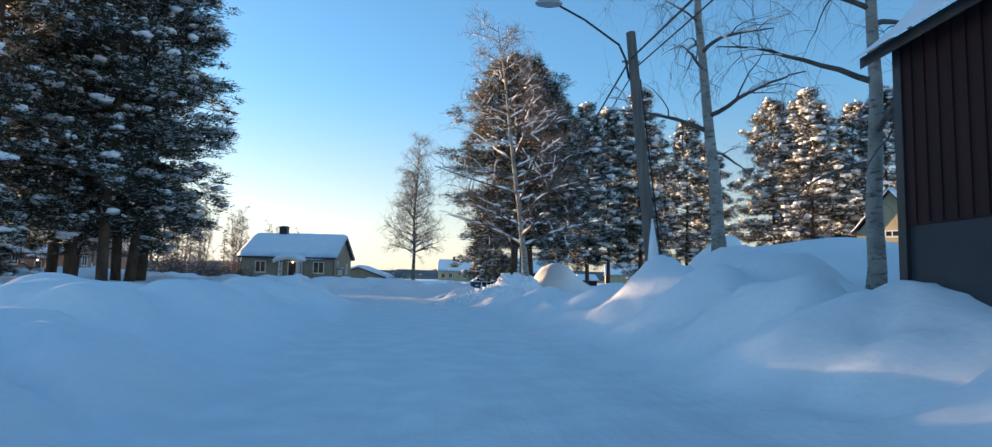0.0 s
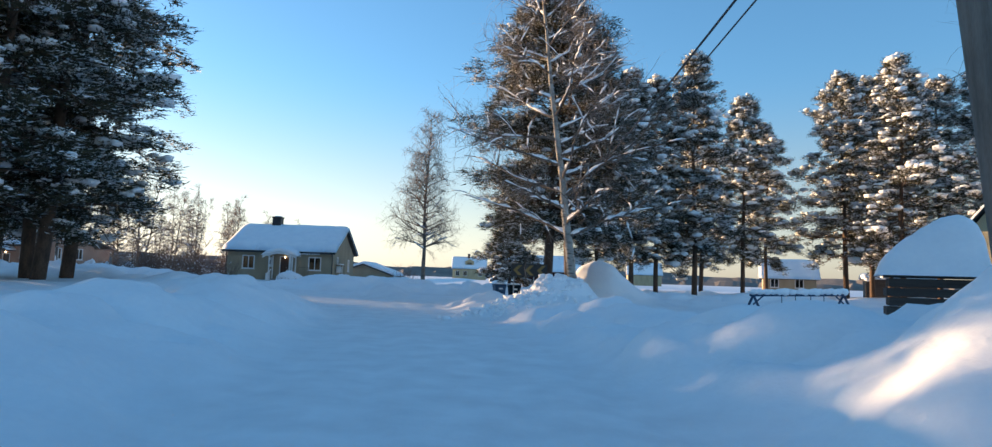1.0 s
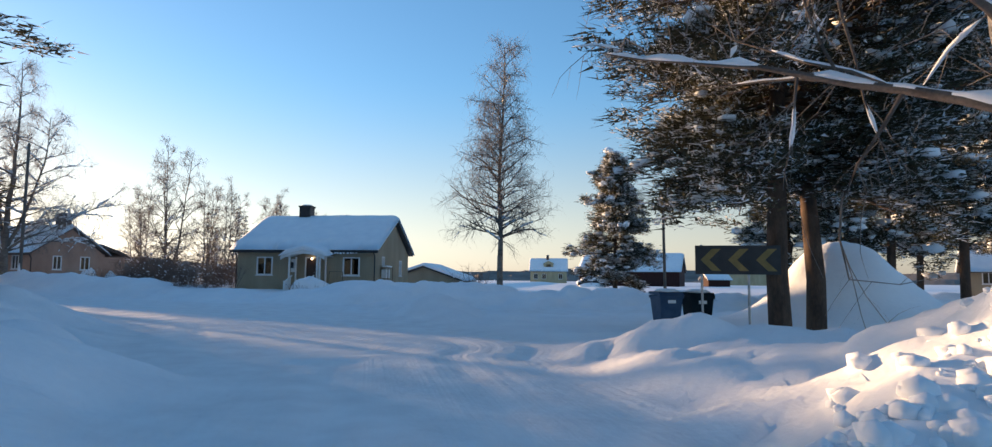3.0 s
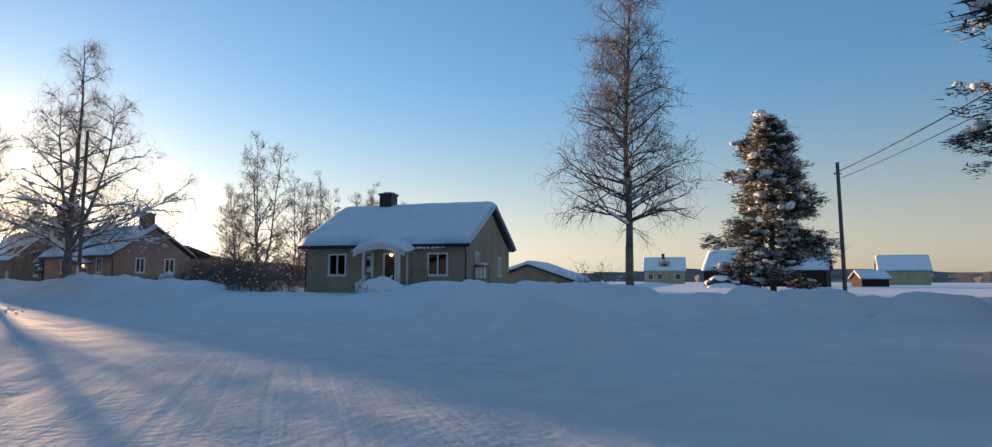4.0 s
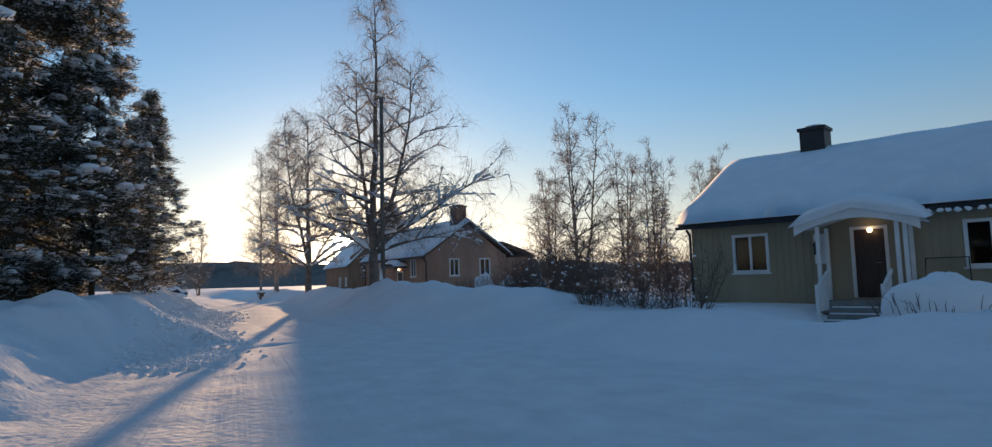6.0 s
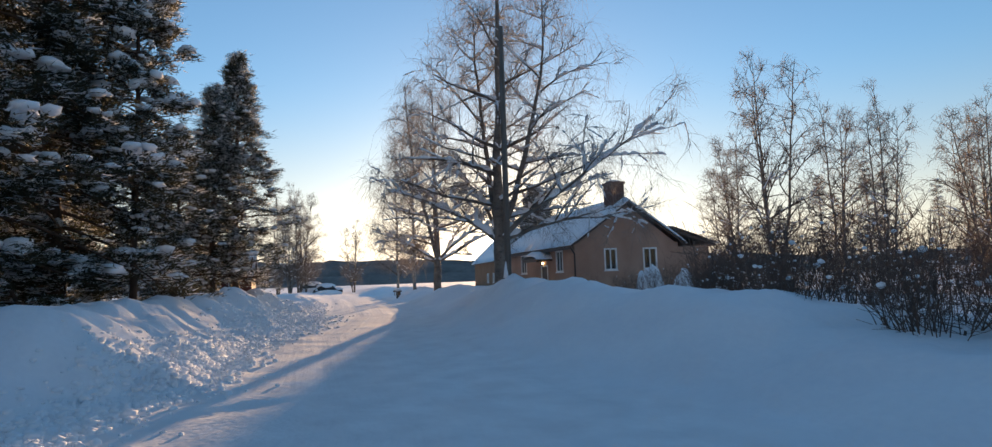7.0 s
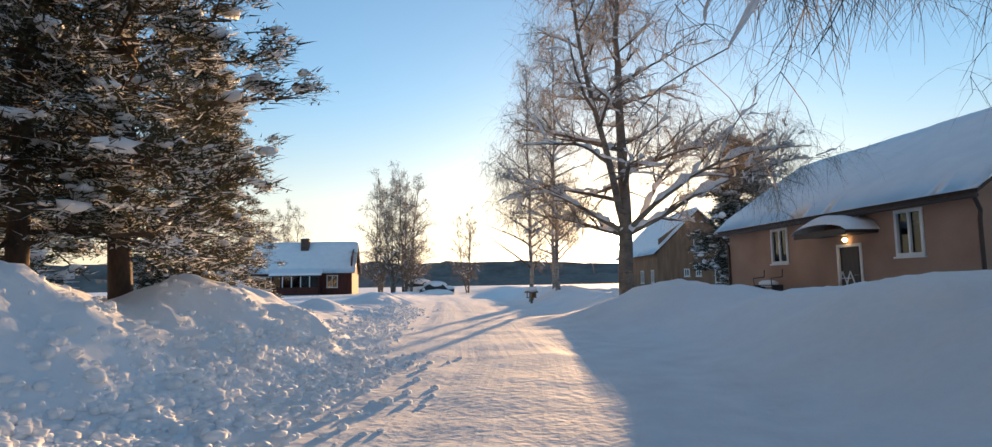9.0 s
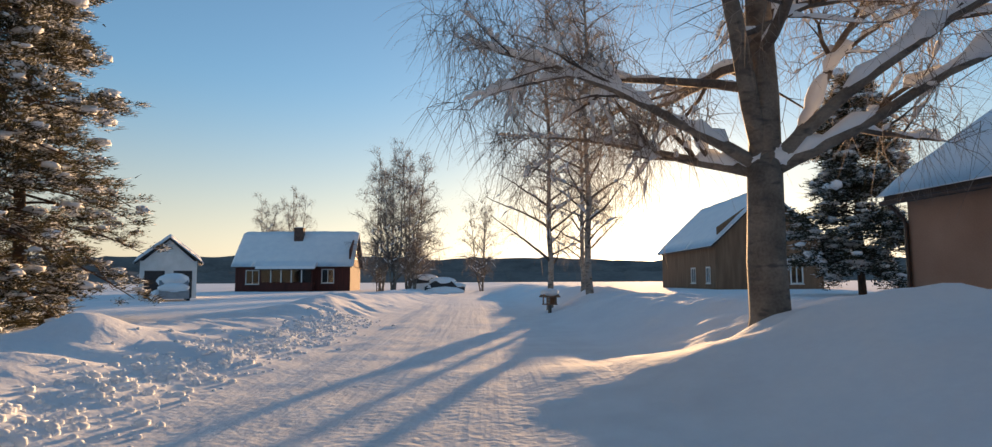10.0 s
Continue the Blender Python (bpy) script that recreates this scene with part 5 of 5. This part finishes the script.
part("porch_lamp", Geo().blob((-4.4, -0.14, 2.62), 0.075, 0.07, 0.07, rng_b, 5, 9, 0.0), LAMP_GLOW, A, "glowing round porch lamp", True)
lan = part("lantern", Geo().box(-5.93, -5.77, -0.2, -0.04, 1.98, 2.02).box(-5.92, -5.78, -0.19, -0.05, 2.02, 2.24).prism([(-5.96, 2.24), (-5.74, 2.24), (-5.85, 2.4)], "y", -0.22, -0.02), DARK, A, "black wall lantern")
bal = thing("heat_pump", (-17.32, 68.9, 0), "white outdoor unit under a small snow-topped shelter", "heat pump")
part("casing", Geo().box(0, 0.34, -0.45, 0.45, 1.35, 1.95), WHITE, bal)
part("shelter", Geo().box(0, 0.55, -0.6, 0.6, 2.05, 2.1).box(0.48, 0.52, -0.55, -0.5, 0.4, 2.05).box(0.48, 0.52, 0.5, 0.55, 0.4, 2.05), BROWNISH, bal)
part("snow", Geo().blob((0.28, 0, 2.13), 0.34, 0.64, 0.1, rng_b, 4, 10, 0.1), SNOW, bal, "", True)
cha = thing("porch_bench", (-20.0, 66.6, 0), "dark folded garden seat leaning by the porch", "bench")
part("frame", Geo().tube([(-0.55, 0.2, 0.5), (-0.5, 0.35, 1.75), (0.45, 0.35, 1.75), (0.5, 0.2, 0.5)], [0.02] * 4, 6), DARK, cha)
part("box", Geo().box(-0.8, 0.75, -0.3, 0.3, 0.1, 0.78), BIN_PLASTIC, cha)

# ---- roadside things ----
def strung(a, b, sag, n=14):
    return [tuple(Vector(a).lerp(Vector(b), i / n) - Vector((0, 0, sag * 4 * (i / n) * (1 - i / n)))) for i in range(n + 1)]


def utility_pole(x, y, top, radius, label, lean=(0, 0)):
    z = ground_z(x, y)
    p = thing("utility_pole", (x, y, z - 0.3), label, "pole", "utility poles")
    h = top - z + 0.3
    part("shaft", Geo().tube([(0, 0, 0), (lean[0] / 2, lean[1] / 2, h / 2), (lean[0], lean[1], h)], [radius, radius * 0.9, radius * 0.78], 10), POLE, p, "", True)
    part("bracket", Geo().tube([(lean[0] - 0.22, lean[1], h - 0.75), (lean[0] + 0.22, lean[1], h - 0.75)], [0.03, 0.03], 6), STEEL, p)
    return p


P1X, P1Y = 3.6, 14.4
zz = ground_z(P1X, P1Y)
pole_1 = utility_pole(P1X, P1Y, 7.5, 0.15, "weathered wooden utility pole carrying a street lamp arm", (-0.5, 0.2))
arm = Geo().tube([(-0.55, 0.15, 6.6 - zz), (-0.64, 0.15, 7.1 - zz), (-0.82, 0.05, 7.42 - zz), (-1.75, -0.4, 7.85 - zz), (-2.4, -0.7, 8.05 - zz)], [0.03, 0.03, 0.028, 0.026, 0.026], 7)
arm_part = part("lamp_arm", arm, DARK, pole_1, "curved steel lamp arm", True)
part("lamp_head", Geo().blob((-2.66, -0.83, 8.04 - zz), 0.34, 0.17, 0.085, random.Random(3), 6, 10, 0.0), STEEL, arm_part, "flat street lamp head", True)
part("guy_tube", Geo().tube([(0.24, 0.05, 0.2), (-0.25, 0.2, 6.6 - zz)], [0.018, 0.018], 5), DARK, pole_1)
part("snow_plaster", Geo().tube([(0.0, -0.12, 0.2), (-0.02, -0.12, 0.7), (-0.03, -0.09, 1.3)], [0.16, 0.1, 0.02], 8), SNOW, pole_1, "snow stuck to the shaft", True)
pole_2 = utility_pole(-41.45, 64.1, 10.5, 0.11, "dark wooden utility pole rising from the snowbank", (-0.25, 0.2))
part("snow_plaster", Geo().tube([(0.02, -0.1, 0.2), (0.0, -0.09, 0.5), (0.0, -0.08, 0.75)], [0.1, 0.06, 0.02], 8), SNOW, pole_2, "snow stuck to the shaft", True)
pole_3 = utility_pole(3.4, 79.6, 8.8, 0.13, "wooden utility pole on the open snow", (-0.1, 0))
for k, (a, b, sag) in enumerate((((3.08, 14.6, 6.8), (3.1, 79.6, 8.1), 0.8), ((3.28, 14.6, 6.65), (3.5, 79.6, 7.8), 0.9), ((3.08, 14.6, 6.8), (8.2, -30.0, 7.4), 0.5), ((3.28, 14.6, 6.65), (8.6, -30.0, 7.1), 0.5))):
    solo("power_cable", Geo().tube(strung(a, b, sag), [0.018 if k % 2 else 0.026] * 15, 5), DARK, "black overhead cable strung between poles", "cable", group="overhead cables")


def red_building():
    b = thing("red_building", (4.82, 7.1, 0), "dark red timber building with blue-grey plinth and snowy roof", "building")
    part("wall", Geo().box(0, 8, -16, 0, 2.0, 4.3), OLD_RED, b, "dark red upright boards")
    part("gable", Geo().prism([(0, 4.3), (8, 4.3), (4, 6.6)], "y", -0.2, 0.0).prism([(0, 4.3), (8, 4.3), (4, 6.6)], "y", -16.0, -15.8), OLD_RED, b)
    part("plinth", Geo().box(0.02, 7.98, -15.98, -0.02, -0.3, 2.0), PLINTH, b, "blue-grey rendered plinth")
    part("corner_board", Geo().box(-0.03, 0.12, -0.12, 0.03, -0.2, 4.3), DARK, b)
    boards = Geo()
    for i in range(70):
        boards.box(-0.022, 0.0, -0.3 - i * 0.22, -0.26 - i * 0.22, 2.02, 4.3)
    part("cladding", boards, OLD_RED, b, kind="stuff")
    roof = part("roof", Geo().prism([(-0.28, 4.1), (4, 6.6), (4, 6.75), (-0.28, 4.25)], "y", -16.4, 0.3).prism([(8.5, 4.0), (8.5, 4.15), (4, 6.75), (4, 6.6)], "y", -16.4, 0.3), DARK, b)
    sn, n = Geo(), 30
    for j in range(n + 1):
        for i in range(13):
            u = i / 12
            x = -0.4 + 8.8 * u
            e = min(1, min(u, 1 - u) * 9) ** 0.5 * min(1, (min(j, n - j) + 0.3) / 1.5) ** 0.5
            sn.v.append((x, -16.5 + 16.9 * j / n, 4.2 + 2.6 * (1 - abs(2 * u - 1)) + 0.42 * e))
    sn.f = [(j * 13 + i, (j + 1) * 13 + i, (j + 1) * 13 + i + 1, j * 13 + i + 1) for j in range(n) for i in range(12)]
    part("roof_snow", sn, SNOW, roof, "thick snow on the eave", True)


red_building()


def wheelie_bin(x, y, turn, label, plastic):
    b = thing("wheelie_bin", (x, y, ground_z(x, y) - 0.1), label, "bin", "bins at the corner", turn=turn)
    body = Geo()
    body.v = [(-0.22, -0.24, 0.06), (0.22, -0.24, 0.06), (0.22, 0.2, 0.06), (-0.22, 0.2, 0.06), (-0.29, -0.35, 0.98), (0.29, -0.35, 0.98), (0.29, 0.33, 0.98), (-0.29, 0.33, 0.98)]
    body.f = [(3, 2, 1, 0), (4, 5, 6, 7), (0, 1, 5, 4), (1, 2, 6, 5), (2, 3, 7, 6), (3, 0, 4, 7)]
    body.box(-0.31, 0.31, -0.37, -0.33, 0.92, 0.99).box(-0.31, 0.31, 0.31, 0.35, 0.92, 0.99)
    part("body", body, plastic, b)
    lid = part("lid", Geo().prism([(-0.38, 0.99), (0.38, 1.02), (0.34, 1.08), (-0.3, 1.07)], "x", -0.31, 0.31), plastic, b)
    part("lid_snow", Geo().blob((0, 0, 1.09), 0.3, 0.36, 0.07, random.Random(5), 4, 10, 0.1), SNOW, lid, "", True)
    part("handle", Geo().tube([(-0.24, 0.36, 0.96), (-0.24, 0.43, 0.98), (0.24, 0.43, 0.98), (0.24, 0.36, 0.96)], [0.016] * 4, 6), plastic, b)
    for sx in (-0.25, 0.25):
        part("wheel", Geo().tube([(sx - 0.03, 0.24, 0.1), (sx + 0.03, 0.24, 0.1)], [0.1, 0.1], 12), DARK, b)
    part("sticker", Geo().box(-0.1, 0.1, -0.372, -0.368, 0.8, 0.88), WHITE, b)


wheelie_bin(-1.35, 42.3, 15, "dark blue wheeled refuse bin with snow on its lid", BLUE_STEEL)
wheelie_bin(-0.55, 42.6, 12, "dark green wheeled refuse bin with snow on its lid", BIN_PLASTIC)


def chevron_sign(x, y):
    z = 0.5
    s = thing("chevron_sign", (x, y, z - 0.3), "black road sign board with dull yellow chevrons on two posts", "road sign", turn=-4)
    for px in (0.15, 1.2):
        part("post", Geo().tube([(px, 0.04, -0.5), (px, 0.04, 2.0)], [0.03, 0.03], 8), STEEL, s, "thin steel post")
    board = part("board", Geo().box(0.0, 1.9, -0.02, 0.015, 1.3, 1.98), DARK, s, "black board")
    for i in range(3):
        c = 0.12 + i * 0.62
        out = [(c, 1.64), (c + 0.26, 1.9), (c + 0.46, 1.9), (c + 0.2, 1.64), (c + 0.46, 1.38), (c + 0.26, 1.38)]
        part("chevron", Geo().prism(out, "y", -0.028, -0.02), SIGN_YELLOW, board, "yellow chevron")


chevron_sign(-0.75, 41.6)

# swing frame half sunk in the garden snow
sw = thing("swing_frame", (7.05, 29.2, 0), "blue steel swing frame half buried in snow", "swing")
ax, ay, az, bx, by, bz = 0.0, 0.0, 1.12, 3.7, 1.5, 1.2
part("crossbar", Geo().tube([(ax - 0.1, ay, az), (bx + 0.1, by, bz)], [0.045, 0.045], 8), BLUE_STEEL, sw)
for (cx, cy, cz), fx in (((ax, ay, az), 0.4), ((bx, by, bz), -0.4)):
    for s in (-1, 1):
        part("leg", Geo().tube([(cx, cy, cz), (cx + 0.45 * s, cy - 1.1 * s, -0.8)], [0.04, 0.04], 7), BLUE_STEEL, sw)
    part("brace", Geo().tube([(cx, cy, cz - 0.3), (cx + fx, cy + fx * 0.4, cz)], [0.025, 0.025], 6), BLUE_STEEL, sw)
for u in (0.3, 0.45, 0.62, 0.77):
    part("chain", Geo().tube([(bx * u, by * u, az + 0.06 * u), (bx * u + 0.01, by * u, 0.08)], [0.012, 0.012], 5), DARK, sw)
bar_snow = Geo()
rng_s = random.Random(8)
for i in range(16):
    u = i / 15
    bar_snow.blob((bx * u, by * u, az + 0.08 * u + 0.1), 0.2, 0.12, rng_s.uniform(0.08, 0.14), rng_s, 4, 7, 0.2)
part("snow", bar_snow, SNOW, sw, "ridge of snow along the bar", True, kind="stuff")

# low bushes bent under rounded caps of snow
def snowed_bush(x, y, wide, deep, tall, turn, seed, label, sprig_count, group=""):
    bush = thing("snowed_bush", (x, y, ground_z(x, y)), label, "bush", group, turn=turn)
    cap, tw_rng = Geo(), random.Random(seed)
    rows, cols = 15, 25
    for j in range(rows):
        for i in range(cols):
            u, v = i / (cols - 1) * 2 - 1, j / (rows - 1) * 2 - 1
            r = min(1.0, math.hypot(u, v))
            lift = max(0.0, 1 - r**2.6) ** 0.55
            n = float(fbm(np.array([u * 2.1 + seed]), np.array([v * 1.7]), 7.0, 3)[0])
            k = 1.0 if r == 0 else min(1.0, 1 / max(abs(u), abs(v)) * r)
            cap.v.append((wide * u * k, deep * v * k, -0.12 + tall * lift * (1 + 0.9 * n) - 0.3 * (1 - lift) ** 4))
    cap.f = [(j * cols + i, j * cols + i + 1, (j + 1) * cols + i + 1, (j + 1) * cols + i) for j in range(rows - 1) for i in range(cols - 1)]
    part("snow", cap, SNOW, bush, "bulging cap of snow", True)
    sprigs = Geo()
    for _ in range(sprig_count):
        a = tw_rng.uniform(0, 6.2832)
        px, py = wide * 0.92 * math.cos(a) * tw_rng.uniform(0.8, 1.1), deep * 0.92 * math.sin(a) * tw_rng.uniform(0.8, 1.1)
        ox, oy, oz = math.cos(a) * tw_rng.uniform(0.1, 0.3), math.sin(a) * tw_rng.uniform(0.1, 0.3), tw_rng.uniform(0.05, 0.4)
        sprigs.tube([(px, py, -0.1), (px + ox * 0.5, py + oy * 0.5, oz * 0.7), (px + ox + tw_rng.gauss(0, 0.06), py + oy + tw_rng.gauss(0, 0.06), oz)], [0.008, 0.006, 0.003], 4, False)
    part("twigs", sprigs, SHRUB_TWIG, bush, "dark bent twigs", kind="stuff")
    return bush


snowed_bush(-19.2, 61.3, 1.25, 0.85, 0.75, 12, 44, "low bush bent under a thick rounded cap of snow", 110)
for i, (x, y, w, h) in enumerate(((-45.6, 74.9, 0.75, 1.15), (-44.6, 76.3, 0.6, 0.95), (-43.4, 75.0, 0.7, 0.8), (-42.2, 76.0, 0.85, 1.1), (-40.9, 74.6, 0.6, 0.7))):
    snowed_bush(x, y, w, w * 0.85, h, 30 * i, 51 + i, "rounded garden bush capped with snow by the pink house", 60, "garden bushes")

# plank stack under a tall drift
stack = thing("plank_stack", (7.9, 22.0, 0.85), "stack of dark planks under a tall cap of snow", "planks", turn=-28)
for i in range(5):
    for j in range(3):
        part("plank", Geo().box(-0.8 + 0.05 * (i % 2), 0.8 - 0.06 * (j % 2), -0.6 + j * 0.42, -0.22 + j * 0.42, 0.05 + i * 0.2, 0.22 + i * 0.2), PLANK, stack)
drift = Geo()
for j in range(13):
    for i in range(21):
        u, v = i / 20 * 2 - 1, j / 12 * 2 - 1
        e = max(0.0, (1 - abs(u) ** 3) * (1 - abs(v) ** 3)) ** 0.5
        drift.v.append((0.98 * u, 0.85 * v, 0.98 + e * (1.0 + 0.6 * u) * (1 + 0.4 * float(fbm(np.array([u * 2.0]), np.array([v * 2.0]), 3.0, 2)[0])) - 0.1 * (1 - e)))
drift.f = [(j * 21 + i, j * 21 + i + 1, (j + 1) * 21 + i + 1, (j + 1) * 21 + i) for j in range(12) for i in range(20)]
part("snow", drift, SNOW, stack, "tall sloping drift", True)

# bird table by the street
fd = thing("bird_table", (-73.6, 73.4, ground_z(-73.6, 73.4) - 0.3), "small wooden bird table with a cap of snow", "bird table")
part("post", Geo().box(-0.05, 0.05, -0.05, 0.05, 0, 0.6), POLE, fd)
part("house", Geo().box(-0.22, 0.22, -0.22, 0.22, 0.6, 0.64).box(-0.2, -0.16, -0.2, -0.16, 0.64, 0.9).box(0.16, 0.2, -0.2, -0.16, 0.64, 0.9).box(-0.2, 0.2, 0.1, 0.2, 0.64, 0.9), BROWNISH, fd)
tr = part("roof", Geo().prism([(-0.34, 0.88), (0.34, 0.88), (0, 1.06)], "y", -0.3, 0.3), BROWNISH, fd)
part("snow", Geo().blob((0, 0, 1.05), 0.4, 0.36, 0.16, random.Random(2), 5, 10, 0.08), SNOW, tr, "", True)


def buried_car(x, y, turn, colour):
    c = thing("parked_car", (x, y, ground_z(x, y) - 0.1), "parked car buried under a thick cap of snow", "car", "snowed-in cars", turn=turn)
    part("body", Geo().prism([(-2.1, 0.25), (2.1, 0.25), (2.15, 0.7), (1.2, 0.85), (0.7, 1.35), (-1.1, 1.38), (-1.9, 0.9), (-2.15, 0.75)], "y", -0.8, 0.8), colour, c)
    for wx in (-1.3, 1.3):
        for wy in (-0.78, 0.78):
            part("wheel", Geo().tube([(wx, wy - 0.1, 0.3), (wx, wy + 0.1, 0.3)], [0.3, 0.3], 14), DARK, c)
    sn, rng = Geo(), random.Random(int(-x))
    sn.blob((-0.2, 0, 1.32), 1.5, 0.95, 0.5, rng, 6, 14, 0.05).blob((1.5, 0, 0.85), 0.85, 0.9, 0.35, rng, 5, 12, 0.05).blob((-1.7, 0, 0.8), 0.7, 0.9, 0.4, rng, 5, 12, 0.05).blob((0, -0.9, 0.2), 2.2, 0.5, 0.6, rng, 5, 12, 0.08)
    part("snow", sn, SNOW, c, "smooth snow cap", True)


buried_car(-122.0, 79.5, 75, DARK)
buried_car(-118.0, 80.5, 80, DARK)
buried_car(-95.5, 57.5, 10, STEEL)
buried_car(-2.0, 128.0, 5, DARK)
